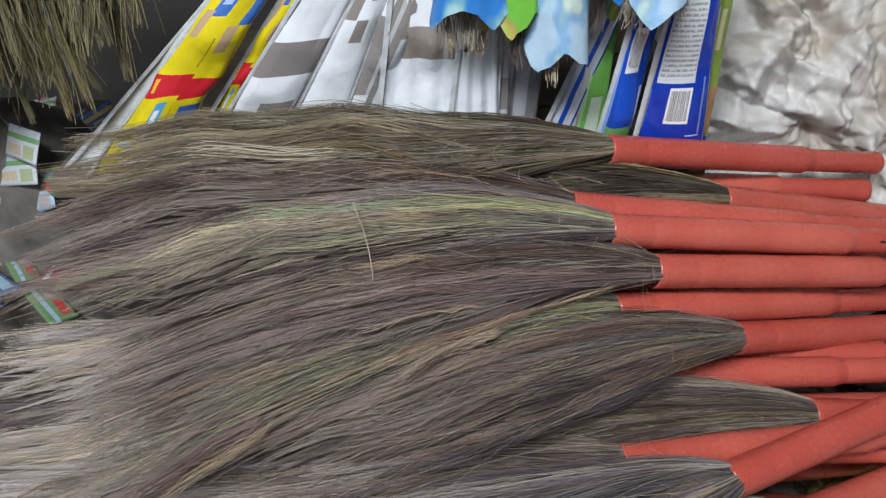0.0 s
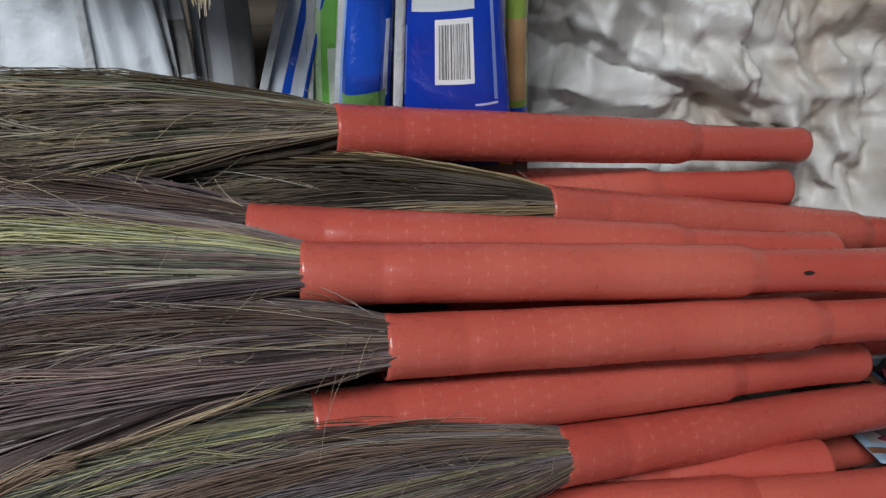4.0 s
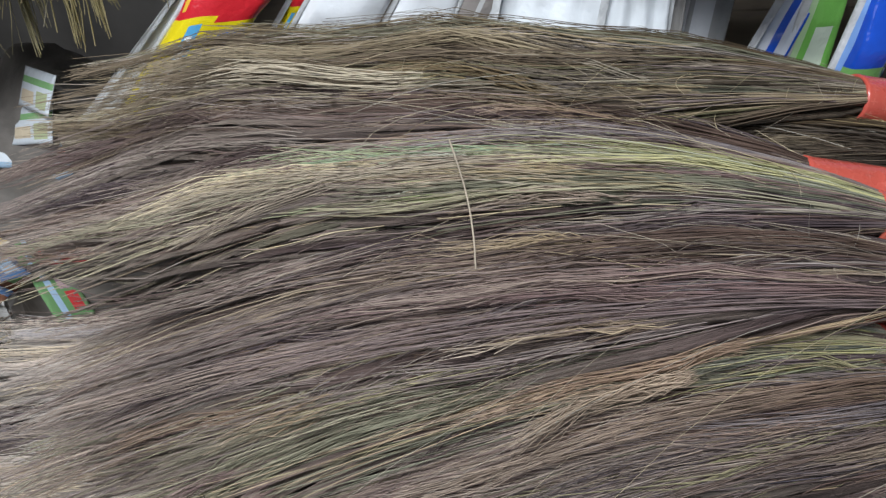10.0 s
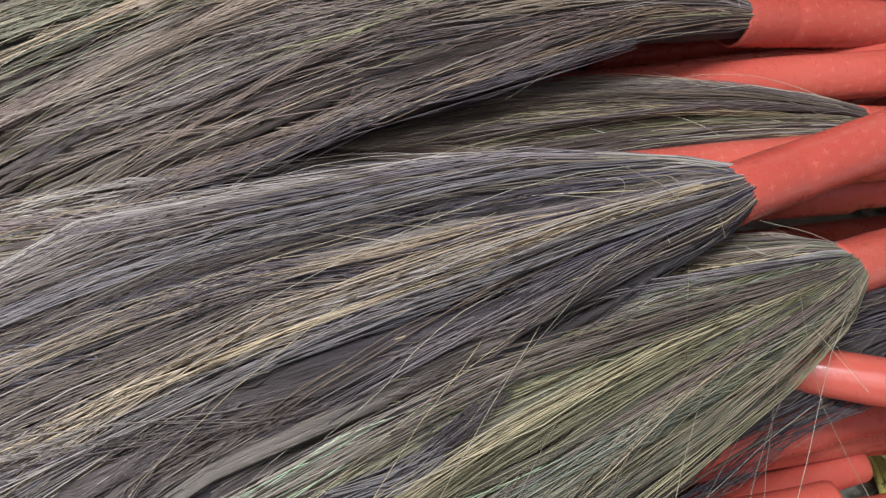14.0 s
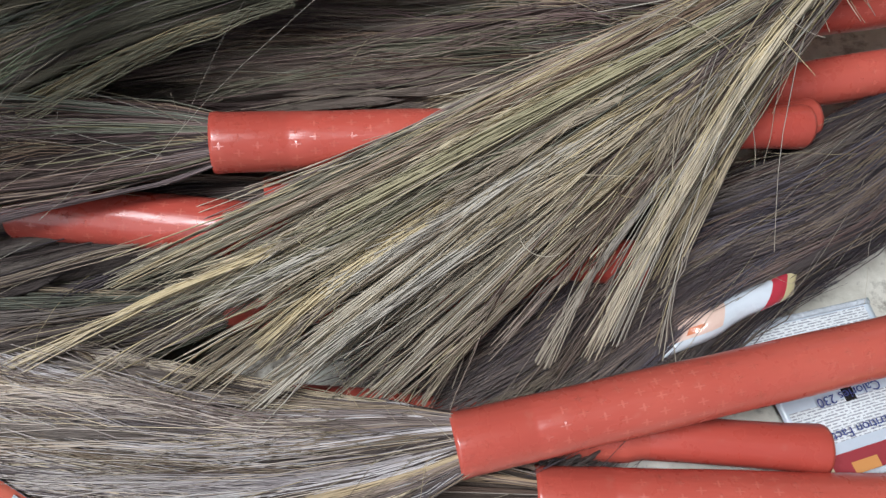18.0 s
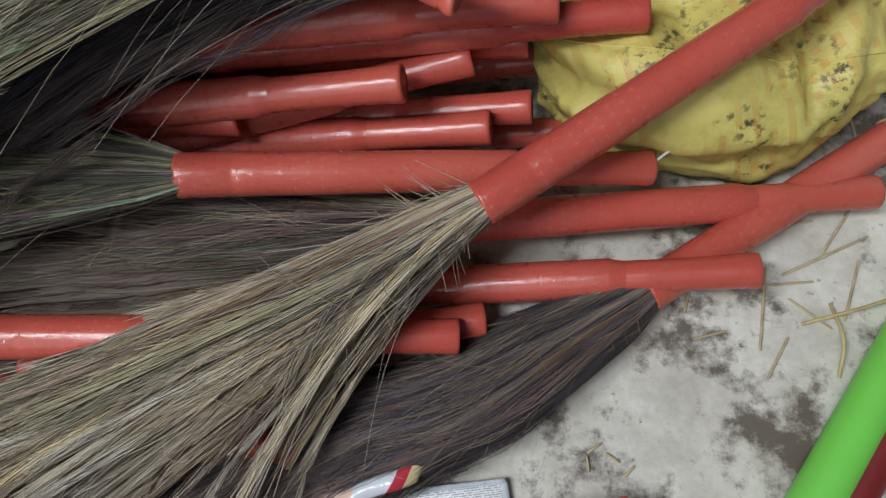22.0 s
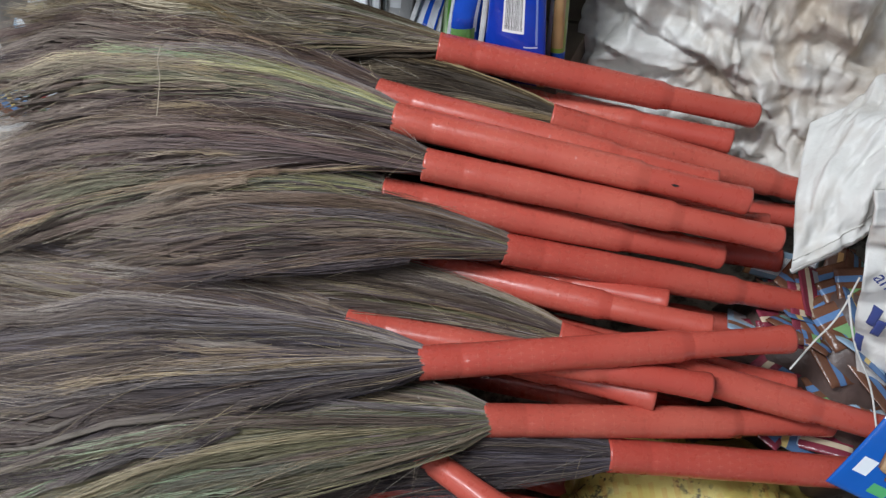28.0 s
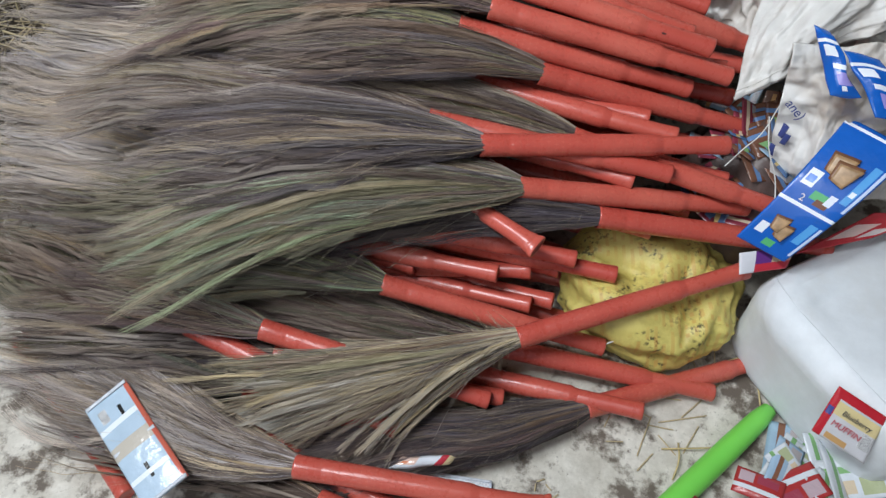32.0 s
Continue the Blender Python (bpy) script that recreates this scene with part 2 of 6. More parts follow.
def floor_mat():
    """Worn pale floor of marble chips: blotched, with brown mud in patches and fine grit."""
    m, nt, b = nodes_of("stained_marble_chip_floor", 0.45, 0, 0.4)
    v = coords(nt, "Object")
    big, mid, fine = noise_at(nt, v, 4.5, 5.0, 0.6), noise_at(nt, v, 17.0, 6.0, 0.72), noise_at(nt, v, 75.0, 5.0, 0.7)
    c = mix(nt, ramp(nt, mid, 0.35, 0.65), (0.45, 0.42, 0.36), (0.68, 0.65, 0.58))
    c = mix(nt, calc(nt, "MULTIPLY", ramp(nt, big, 0.48, 0.66), 0.42), c, (0.34, 0.29, 0.22))
    mud = calc(nt, "ADD", calc(nt, "MULTIPLY", noise_at(nt, v, 9.0, 3.0, 0.6), 0.65), calc(nt, "MULTIPLY", noise_at(nt, v, 42.0, 5.0, 0.75), 0.35))
    c = mix(nt, calc(nt, "MULTIPLY", ramp(nt, mud, 0.50, 0.575), 0.90), c, (0.085, 0.062, 0.045))
    grit = calc(nt, "MULTIPLY", ramp(nt, fine, 0.60, 0.68), ramp(nt, mid, 0.40, 0.60))
    c = mix(nt, calc(nt, "MULTIPLY", grit, 0.8), c, (0.075, 0.055, 0.042))
    nt.links.new(c, b.inputs["Base Color"])
    nt.links.new(calc(nt, "MULTIPLY_ADD", fine, 0.5, 0.3), b.inputs["Roughness"])
    bump(nt, b, calc(nt, "ADD", fine, mud), 0.35, 0.002)
    return m


def sack_mat(name, col, dirt, seed=0.0, marks=0.0, printed=None, relief=0.30):
    """Woven polypropylene: fine weave, creases and brown dirt."""
    m, nt, b = nodes_of(name, 0.5, 0, 0.4)
    v = coords(nt, "Object")
    n1, n2 = noise_at(nt, v, 5.0 + seed, 5.0, 0.65), noise_at(nt, v, 17.0, 5.0, 0.65)
    c = mix(nt, ramp(nt, n2, 0.3, 0.7), tuple(x * 0.86 for x in col), col)
    c = mix(nt, calc(nt, "MULTIPLY", ramp(nt, n1, 0.50, 0.66), 0.75), c, dirt)
    if marks:
        spot = calc(nt, "MULTIPLY", ramp(nt, noise_at(nt, v, 90.0, 4.0, 0.7), 0.52, 0.60), ramp(nt, noise_at(nt, v, 13.0, 3.0), 0.50, 0.60))
        c = mix(nt, calc(nt, "MULTIPLY", spot, marks), c, (0.035, 0.03, 0.02))
    if printed:
        # faded rows of unreadable print
        tilt = nt.nodes.new("ShaderNodeMapping")
        tilt.inputs["Rotation"].default_value = (0, 0, radians(-28))
        nt.links.new(v, tilt.inputs[0])
        cell = nt.nodes.new("ShaderNodeSeparateXYZ")
        nt.links.new(tilt.outputs[0], cell.inputs[0])
        row = calc(nt, "LESS_THAN", calc(nt, "FRACT", calc(nt, "MULTIPLY", cell.outputs[0], 62.0)), 0.42)
        words = nt.nodes.new("ShaderNodeVectorMath")
        words.operation = "MULTIPLY"
        words.inputs[1].default_value = (62.0, 120.0, 0.0)
        nt.links.new(tilt.outputs[0], words.inputs[0])
        flr = nt.nodes.new("ShaderNodeVectorMath")
        flr.operation = "FLOOR"
        nt.links.new(words.outputs[0], flr.inputs[0])
        wh = nt.nodes.new("ShaderNodeTexWhiteNoise")
        nt.links.new(flr.outputs[0], wh.inputs[0])
        ink = calc(nt, "MULTIPLY", calc(nt, "MULTIPLY", row, calc(nt, "GREATER_THAN", wh.outputs[0], 0.38)), ramp(nt, noise_at(nt, v, 7.0, 2.0), 0.42, 0.58))
        c = mix(nt, calc(nt, "MULTIPLY", ink, 0.32), c, printed)
    nt.links.new(c, b.inputs["Base Color"])
    fold = calc(nt, "ABSOLUTE", calc(nt, "SUBTRACT", noise_at(nt, coords(nt, "Object", (1.0, 1.6, 0.7)), 15.0, 4.0, 0.6), 0.5))
    weave = noise_at(nt, coords(nt, "UV", (300, 300, 1)), 1.0, 1.0)
    bump(nt, b, calc(nt, "MULTIPLY_ADD", weave, 0.10, calc(nt, "MULTIPLY", fold, -2.0)), relief, 0.006)
    return m


def print_mat(name, base, rects, rough=0.28, wrinkle=0.6):
    """Printed film. rects: (u0, u1, v0, v1, colour or "bars" / "lines")."""
    m, nt, b = nodes_of(name, rough, 0, 0.5)
    tc = nt.nodes.new("ShaderNodeTexCoord")
    sep = nt.nodes.new("ShaderNodeSeparateXYZ")
    nt.links.new(tc.outputs["UV"], sep.inputs[0])
    u, v = sep.outputs[0], sep.outputs[1]
    nz = noise_at(nt, coords(nt, "Object"), 30.0, 3.0)
    c = mix(nt, ramp(nt, nz, 0.3, 0.7), tuple(x * 0.88 for x in base), base)
    for u0, u1, v0, v1, col in rects:
        mask = calc(nt, "MULTIPLY", calc(nt, "MULTIPLY", calc(nt, "GREATER_THAN", u, u0), calc(nt, "LESS_THAN", u, u1)),
                    calc(nt, "MULTIPLY", calc(nt, "GREATER_THAN", v, v0), calc(nt, "LESS_THAN", v, v1)))
        if col == "bars":
            k = nt.nodes.new("ShaderNodeTexNoise")
            k.noise_dimensions = "1D"
            k.inputs["Scale"].default_value, k.inputs["Detail"].default_value = 42.0 / (u1 - u0), 0.0
            nt.links.new(u, k.inputs["W"])
            fill = mix(nt, calc(nt, "GREATER_THAN", k.outputs["Fac"], 0.5), (0.85, 0.85, 0.85), (0.03, 0.03, 0.03))
        elif col == "lines":
            rowv = calc(nt, "FRACT", calc(nt, "MULTIPLY", v, 60.0))
            k = noise_at(nt, coords(nt, "UV", (45, 60, 1)), 1.0, 0.0)
            on = calc(nt, "MULTIPLY", calc(nt, "LESS_THAN", rowv, 0.5), calc(nt, "GREATER_THAN", k, 0.42))
            fill = mix(nt, calc(nt, "MULTIPLY", on, 0.6), (0.74, 0.76, 0.78), (0.10, 0.10, 0.14))
        else:
            fill = col
        c = mix(nt, mask, c, fill)
    nt.links.new(c, b.inputs["Base Color"])
    bump(nt, b, noise_at(nt, coords(nt, "Object"), 38.0, 4.0), wrinkle, 0.004)
    return m


def obj(name, verts, faces, mat, parent=None, label="", uv=None, smooth=True):
    me = bpy.data.meshes.new(name)
    me.from_pydata([tuple(p) for p in verts], [], faces)
    if uv is not None:
        lay = me.uv_layers.new(name="UVMap")
        idx = np.empty(len(me.loops), dtype=np.int32)
        me.loops.foreach_get("vertex_index", idx)
        lay.data.foreach_set("uv", np.asarray(uv, dtype=np.float32)[idx].ravel())
    me.polygons.foreach_set("use_smooth", [smooth] * len(me.polygons))
    me.materials.append(mat)
    me.update()
    ob = new(name, me)
    if parent is not None:
        ob.parent = parent
    if label:
        tagged(ob, label)
    return ob


def empty(name, label, category, group="", at=(0, 0, 0)):
    ob = new(name)
    ob.empty_display_size = 0.05
    ob.location = at
    return tagged(ob, label, category, group)


def grid(fn, nu, nv):
    """Points, quads and UVs of a sheet given by fn(u, v)."""
    vs, uv = [], []
    for i in range(nu + 1):
        for j in range(nv + 1):
            vs.append(fn(i / nu, j / nv))
            uv.append((i / nu, j / nv))
    fs = [(i * (nv + 1) + j, (i + 1) * (nv + 1) + j, (i + 1) * (nv + 1) + j + 1, i * (nv + 1) + j + 1) for i in range(nu) for j in range(nv)]
    return vs, fs, uv


def lathe(profile, sides=28, squash=None):
    """A tube round x from (x, r) pairs, open at both ends; squash(x) gives y and z factors."""
    vs, fs = [], []
    for x, r in profile:
        sy, sz = squash(x) if squash else (1, 1)
        for k in range(sides):
            a = 2 * math.pi * k / sides
            vs.append((x, r * sy * math.cos(a), r * sz * math.sin(a)))
    for i in range(len(profile) - 1):
        for k in range(sides):
            k2 = (k + 1) % sides
            fs.append((i * sides + k, i * sides + k2, (i + 1) * sides + k2, (i + 1) * sides + k))
    return vs, fs


def strands_mesh(name, paths, radius, tags, mat, parent, label="", along=None, rooted=None):
    """Many thin three-sided strands in one mesh. paths: n x s x 3; radius: n; tags: n."""
    n, s, _ = paths.shape
    d = np.gradient(paths, axis=1)
    d /= np.linalg.norm(d, axis=2, keepdims=True) + 1e-9
    ref = np.tile(np.array([0.03, 0.05, 1.0]), (n, s, 1))
    a = np.cross(d, ref)
    a /= np.linalg.norm(a, axis=2, keepdims=True) + 1e-9
    b = np.cross(a, d)
    taper = np.linspace(1.0, 0.45, s)[None, :] * np.ones((n, 1))
    if rooted is not None:
        taper = np.where(rooted[:, None], taper, np.minimum(taper, 0.25 + 2.6 * np.linspace(0, 1, s)[None, :]))
    taper = taper[..., None] * radius[:, None, None]
    ring = []
    for k in range(3):
        w = 2 * math.pi * k / 3 + math.pi / 2
        ring.append(paths + (a * math.cos(w) + b * math.sin(w)) * taper)
    vs = np.stack(ring, axis=2).reshape(-1, 3)
    base = (np.arange(n)[:, None] * s + np.arange(s - 1)[None, :]) * 3
    quads = []
    for k in range(3):
        k2 = (k + 1) % 3
        quads.append(np.stack([base + k, base + k2, base + 3 + k2, base + 3 + k], axis=-1))
    q = np.concatenate([x.reshape(-1, 4) for x in quads]).astype(np.int32)
    me = bpy.data.meshes.new(name)
    me.vertices.add(len(vs))
    me.vertices.foreach_set("co", vs.astype(np.float32).ravel())
    me.loops.add(q.size)
    me.loops.foreach_set("vertex_index", q.ravel())
    me.polygons.add(len(q))
    me.polygons.foreach_set("loop_start", np.arange(0, q.size, 4, dtype=np.int32))
    me.polygons.foreach_set("loop_total", np.full(len(q), 4, dtype=np.int32))
    run = np.tile(np.linspace(0, 1, s)[None, :], (n, 1)) if along is None else along
    uvv = np.stack([np.tile(run[..., None], (1, 1, 3)), np.tile(tags[:, None, None], (1, s, 3))], axis=-1).reshape(-1, 2)
    lay = me.uv_layers.new(name="UVMap")
    lay.data.foreach_set("uv", uvv[q.ravel()].astype(np.float32).ravel())
    me.update(calc_edges=True)
    me.polygons.foreach_set("use_smooth", np.ones(len(q), dtype=bool))
    me.materials.append(mat)
    ob = new(name, me)
    ob.parent = parent
    if label:
        tagged(ob, label)
    return ob


def locks_mesh(name, paths, sd, up, rad, tags, mat, parent, sides=6):
    """Flattened, tapering locks in one mesh. paths, sd, up: n x s x 3; rad: n x s."""
    n, s, _ = paths.shape
    ring = []
    for k in range(sides + 1):
        w = 2 * math.pi * k / sides
        ring.append(paths + (sd * math.cos(w) + up * 0.42 * math.sin(w)) * rad[..., None])
    vs = np.stack(ring, axis=2).reshape(-1, 3)
    m = sides + 1
    base = (np.arange(n)[:, None] * s + np.arange(s - 1)[None, :]) * m
    q = np.concatenate([np.stack([base + k, base + k + 1, base + m + k + 1, base + m + k], axis=-1).reshape(-1, 4) for k in range(sides)])
    uu = np.tile(np.linspace(0, 1, s)[None, :, None], (n, 1, m))
    vv = np.tile((np.arange(m) / sides)[None, None, :], (n, s, 1)) + tags[:, None, None] * 7 + uu * (tags[:, None, None] - 0.5) * 0.3
    uv = np.stack([uu, vv], axis=-1).reshape(-1, 2)
    ob = obj(name, vs, q.tolist(), mat, parent, uv=uv)
    return tagged(ob, kind="stuff")


# ---- the setting ----
def slab(name, x0, x1, y0, y1, z0, z1, mat, label):
    vs = [(x, y, z) for x in (x0, x1) for y in (y0, y1) for z in (z0, z1)]
    fs = [(0, 1, 3, 2), (4, 6, 7, 5), (0, 4, 5, 1), (2, 3, 7, 6), (0, 2, 6, 4), (1, 5, 7, 3)]
    return tagged(obj(name, vs, fs, mat, smooth=False), label, kind="structure")


FLOOR = floor_mat()
# darker colour for the north wall, standing for the gloom behind the heap
DIM = plain("darkened_plaster", (0.10, 0.092, 0.085), 0.85, 0.25, 3.0, 0.3)
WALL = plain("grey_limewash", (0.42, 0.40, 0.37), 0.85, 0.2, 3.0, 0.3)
vs, fs, uv = grid(lambda u, v: (-30 + 60 * u, -45 + 60 * v, 0), 12, 12)
tagged(obj("floor", vs, fs, FLOOR, uv=uv, smooth=False), "pale marble chip floor with brown dirt stains", kind="structure")
slab("wall_north", -3.4, 2.6, 2.2, 2.4, 0, 3.0, DIM, "plaster wall behind the heap, coloured dark for the dimness there")
slab("wall_west", -3.6, -3.4, -1.4, 2.4, 0, 3.0, WALL, "plain dusty limewashed side wall")
slab("wall_east", 2.6, 2.8, -1.4, 2.4, 0, 3.0, WALL, "plain dusty limewashed side wall")
# out of view; added to keep sky light from filling the store from above
slab("ceiling", -3.6, 2.8, -0.9, 2.4, 3.0, 3.15, WALL, "plain unseen ceiling added over the store's back")

# ---- brooms ----
LEN = 0.457


def handle_meshes():
    prof = [(0.0, 0.0196), (0.0, 0.0216), (0.003, 0.0219), (0.008, 0.0213), (0.05, 0.0213), (0.052, 0.0208), (0.054, 0.0211)]
    prof += [(x, 0.0211 - 0.0010 * (x - 0.054) / 0.26 + 0.00025 * math.sin(x * 60)) for x in np.linspace(0.07, 0.314, 12)]
    prof += [(0.318, 0.0198), (0.324, 0.0178), (0.332, 0.0166)]
    sleeve = lathe(prof, 30)
    g = [(0.326, 0.0160), (0.335, 0.0166), (0.36, 0.0164), (0.40, 0.0164), (0.43, 0.0168), (0.446, 0.0176), (0.454, 0.0180), (0.457, 0.0172), (0.4575, 0.0150)]
    grip = lathe(g, 30)
    pinch = lambda x: (1 + 0.30 * max(0, (x - 0.41) / 0.047) ** 1.6, 1 - 0.45 * max(0, (x - 0.41) / 0.047) ** 1.1)
    # the flattened end has a crimp before its lip
    gf = g[:4] + [(0.425, 0.0166), (0.436, 0.0171), (0.4425, 0.0174), (0.4445, 0.0163), (0.4465, 0.0172), (0.451, 0.0184), (0.4555, 0.0182), (0.4575, 0.0168), (0.4575, 0.0150)]
    flat = lathe(gf, 30, pinch)
    cap = [(0.4572, 0.0162), (0.4545, 0.0120), (0.4535, 0.006), (0.4535, 0.0002)]
    cp = lathe(cap, 24)
    return sleeve, grip, flat, cp, lathe(cap, 24, pinch)


SLEEVE, GRIP, GRIP_FLAT, CAP, CAP_FLAT = handle_meshes()
mesh_cache = {}


def handle_part(key, data, parent, label=""):
    if key not in mesh_cache:
        ob = obj(key, data[0], data[1], RED, parent, label)
        mesh_cache[key] = ob.data
        return ob
    ob = new(key, mesh_cache[key])
    ob.parent = parent
    if label:
        tagged(ob, label)
    return ob


def bez(p, q, r, u):
    u = np.asarray(u)[..., None]
    return (1 - u) ** 2 * p + 2 * u * (1 - u) * q + u ** 2 * r


def brush(parent, root, away, tip, w, h, key, n, seed, streaks=(), bend=0.45, arch=0.0, core=True, thick=0.00045, ragged=0.19, spread=0.66, droop=0.0, segs=8, name="bristles", locks=22, wavy=1.0, tuft=1.0, twigs=0.7):
    """A fan of grass from the sleeve's mouth: strands in clumps over a packed core. All in world metres under a parent at the root."""
    rs = np.random.RandomState(seed)
    root, away, tip = np.array(root), np.array(away), np.array(tip)
    size = np.linalg.norm(tip - root)
    mid = root + away * size * bend + np.array([0, 0, arch])
    inv = np.array(parent.matrix_world.inverted())

    def local(p):
        return p @ inv[:3, :3].T + inv[:3, 3]

    def axes(u):
        d = 2 * (1 - u)[..., None] * (mid - root) + 2 * u[..., None] * (tip - mid)
        d /= np.linalg.norm(d, axis=-1, keepdims=True)
        side = np.cross(d, np.array([0, 0, 1.0]))
        side /= np.linalg.norm(side, axis=-1, keepdims=True)
        return side, np.cross(side, d)

    def width(u):
        out = np.maximum(0, u * size - 0.013)
        return 0.0170 + 0.0050 * np.minimum(1, out / 0.03) + (w - 0.0220) * (out / size) ** spread

    def height(u):
        out = np.maximum(0, u * size - 0.013)
        return 0.0170 + 0.0030 * np.minimum(1, out / 0.025) + (h - 0.0200) * np.minimum(1, out / size * 1.5) ** 0.8 - (h * 0.15) * np.maximum(0, u - 0.6)

    if core:
        nu, nk = 18, 24
        vs, uv = [], []
        for i in range(nu + 1):
            u = np.array(i / nu * 0.74)
            c = bez(root, mid, tip, u)
            sd, up = axes(u)
            f = 0.84 - 0.26 * min(1.0, i / nu * 2.4) if i < nu else 0.30
            for k in range(nk + 1):
                a = 2 * math.pi * k / nk
                wob = 1 + 0.10 * math.sin(5 * a + seed) * float(u) + 0.06 * math.sin(11 * a + 2 * seed) * float(u)
                vs.append(local(c + sd * math.cos(a) * width(u) * f * wob + up * math.sin(a) * height(u) * f * wob))
                uv.append((float(u), k / nk))
        fs = [(i * (nk + 1) + k, i * (nk + 1) + k + 1, (i + 1) * (nk + 1) + k + 1, (i + 1) * (nk + 1) + k) for i in range(nu) for k in range(nk)]
        obj("bristle_core", vs, fs, CORE[key], parent, uv=[(p[0], p[1] * 9) for p in uv])

    modes = []
    for k, (num, amp) in enumerate(((16, 0.0080), (26, 0.0064), (42, 0.0046), (68, 0.0030), (105, 0.0015), (150, 0.0008))):
        kv = rs.randn(3) * np.array([1.0, 1.7, 1.7])
        modes.append((kv * num / np.linalg.norm(kv), amp, rs.uniform(0, 6.28, 4)))

    def curl(p, u, layer, sd, up):
        """Strands of a layer sway together; the four layers cross one another."""
        grow = wavy * np.clip((u - 0.05) * 2.2, 0, 1)
        for kv, amp, ph in modes:
            f = p @ kv + (ph[layer] * (0.35 if amp > 0.005 else 1.0))[:, None]
            p = p + sd * (np.sin(f) * amp * grow)[..., None] + up * (np.cos(f * 1.3) * 0.45 * amp * grow)[..., None]
        return p

    ns = max(5, int(11 * w / 0.085))
    at = np.linspace(-1, 1, ns) + rs.randn(ns) * 0.07
    SHEAF = np.stack([at, at * 1.15 + rs.randn(ns) * 0.20, rs.randn(ns) * 0.26, rs.uniform(0.82, 1.05, ns), rs.rand(ns)], axis=1)

    def lay(n, key, lo=-1.0, hi=1.0, lift=0.0, part="bristles", tips=False, span=None):
        """Strands in pointed locks, each lock a loose cord of its own height and length, with fine branchlets towards the tips."""
        nc = max(6, int(n / locks))
        r0 = rs.uniform(lo, hi, nc)
        r1 = np.clip(r0 * rs.uniform(0.82, 1.15, nc) + rs.randn(nc) * 0.20 * (hi - lo) / 2, -1.15, 1.15)
        cross = rs.rand(nc) < 0.24
        r1 = np.where(cross, r1 + rs.choice([-1, 1], nc) * rs.uniform(0.25, 0.7, nc), r1)
        ck = rs.randn(nc) * 0.20 * wavy
        cf = rs.uniform(0.9, 2.4, nc)
        cv = rs.uniform(0.74, 1.10, nc) + np.where(cross, 0.08, 0.0)
        cl = np.where(rs.rand(nc) < 0.36, rs.uniform(0.50, 0.90, nc), rs.uniform(1 - ragged * 0.35, 1.03, nc))
        # locks gather in sheaves that draw apart towards the tips
        home = np.argmin(np.abs(r0[:, None] + rs.randn(nc)[:, None] * 0.10 - SHEAF[None, :, 0]), axis=1)
        r1 = np.where(cross, r1, SHEAF[home, 1] + (r1 - SHEAF[home, 0]) * 0.38)
        cv = cv * 0.75 + 0.25 + SHEAF[home, 2]
        cl = cl * SHEAF[home, 3]
        c0 = np.where(rs.rand(nc) < 0.30, rs.uniform(0.08, 0.40, nc), 0.0)
        if tips:
            r1 = r0 + rs.randn(nc) * 0.55
            cv = rs.uniform(0.88, 1.26, nc)
            c0 = rs.uniform(0.10, 0.78, nc)
            cl = c0 + rs.uniform(0.16, 0.34, nc)
        if span:
            c0 = np.maximum(0.0, span[0] + rs.uniform(-0.06, 0.06, nc)) * (span[0] > 0)
            cl = span[1] * rs.uniform(0.86, 1.06, nc)
        cr = rs.uniform(0.45, 1.6, nc) * 0.0042 * tuft
        cy = rs.randint(0, 4, nc)
        which = np.minimum(rs.randint(0, nc, n), rs.randint(0, nc, n))
        loose = rs.rand(n) < 0.10
        a0 = np.where(loose, rs.uniform(lo, hi, n), r0[which])
        a1 = np.where(loose, a0 + rs.randn(n) * 0.25, r1[which])
        lev = np.where(loose, rs.uniform(0.80, 1.16, n), cv[which]) + lift
        s = np.linspace(0, 1, segs) ** 1.2
        start = c0[which]
        end = cl[which]
        stop = start + (end - start) * (1 - 0.34 * rs.rand(n) ** 2)
        u = start[:, None] + s[None, :] * (stop - start)[:, None]
        part_way = (u - start[:, None]) / (end - start)[:, None]
        c = bez(root, mid, tip, u)
        sd, up = axes(u)
        a = a0[:, None] * (1 - u ** 0.8) + a1[:, None] * u ** 0.8
        a = a + (np.where(loose, rs.randn(n) * 0.10, ck[which]))[:, None] * np.sin(math.pi * np.minimum(u, 1.0) * cf[which][:, None] + which[:, None] * 0.7) * u
        top = np.sqrt(np.maximum(0.0, 1 - np.clip(a, -1, 1) ** 2))
        sunk = np.where(start > 0.02, 0.30, 0.0)[:, None] * np.clip(1 - part_way * 3.0, 0, 1)
        b = top * (1 + (lev[:, None] - 1) * np.minimum(1, u * 4) - sunk)
        p = c + sd * (a * width(u))[..., None] + up * (b * height(u))[..., None]
        p = curl(p, u, cy[which], sd, up)
        # the strand's place in its lock: the lock swells, then draws to a point
        phi, rho = rs.uniform(0, 6.28, n), np.sqrt(rs.rand(n))
        body = np.minimum(1, 0.25 + 0.75 * u / 0.30) * (1 - 0.80 * np.clip((part_way - 0.58) / 0.42, 0, 1) ** 1.2)
        body = np.where(loose[:, None], 0.3, body) * (rho * cr[which])[:, None]
        fray = np.where(rs.rand(n) < 0.20, rs.randn(n) * 0.026, rs.randn(n) * 0.006)[:, None] * np.clip(part_way - 0.35, 0, 1) ** 1.5
        ph = phi[:, None] + 1.6 * u
        p = p + sd * (np.cos(ph) * body * 1.25 + fray)[..., None] + up * (np.sin(ph) * body + np.abs(fray) * 0.35)[..., None]
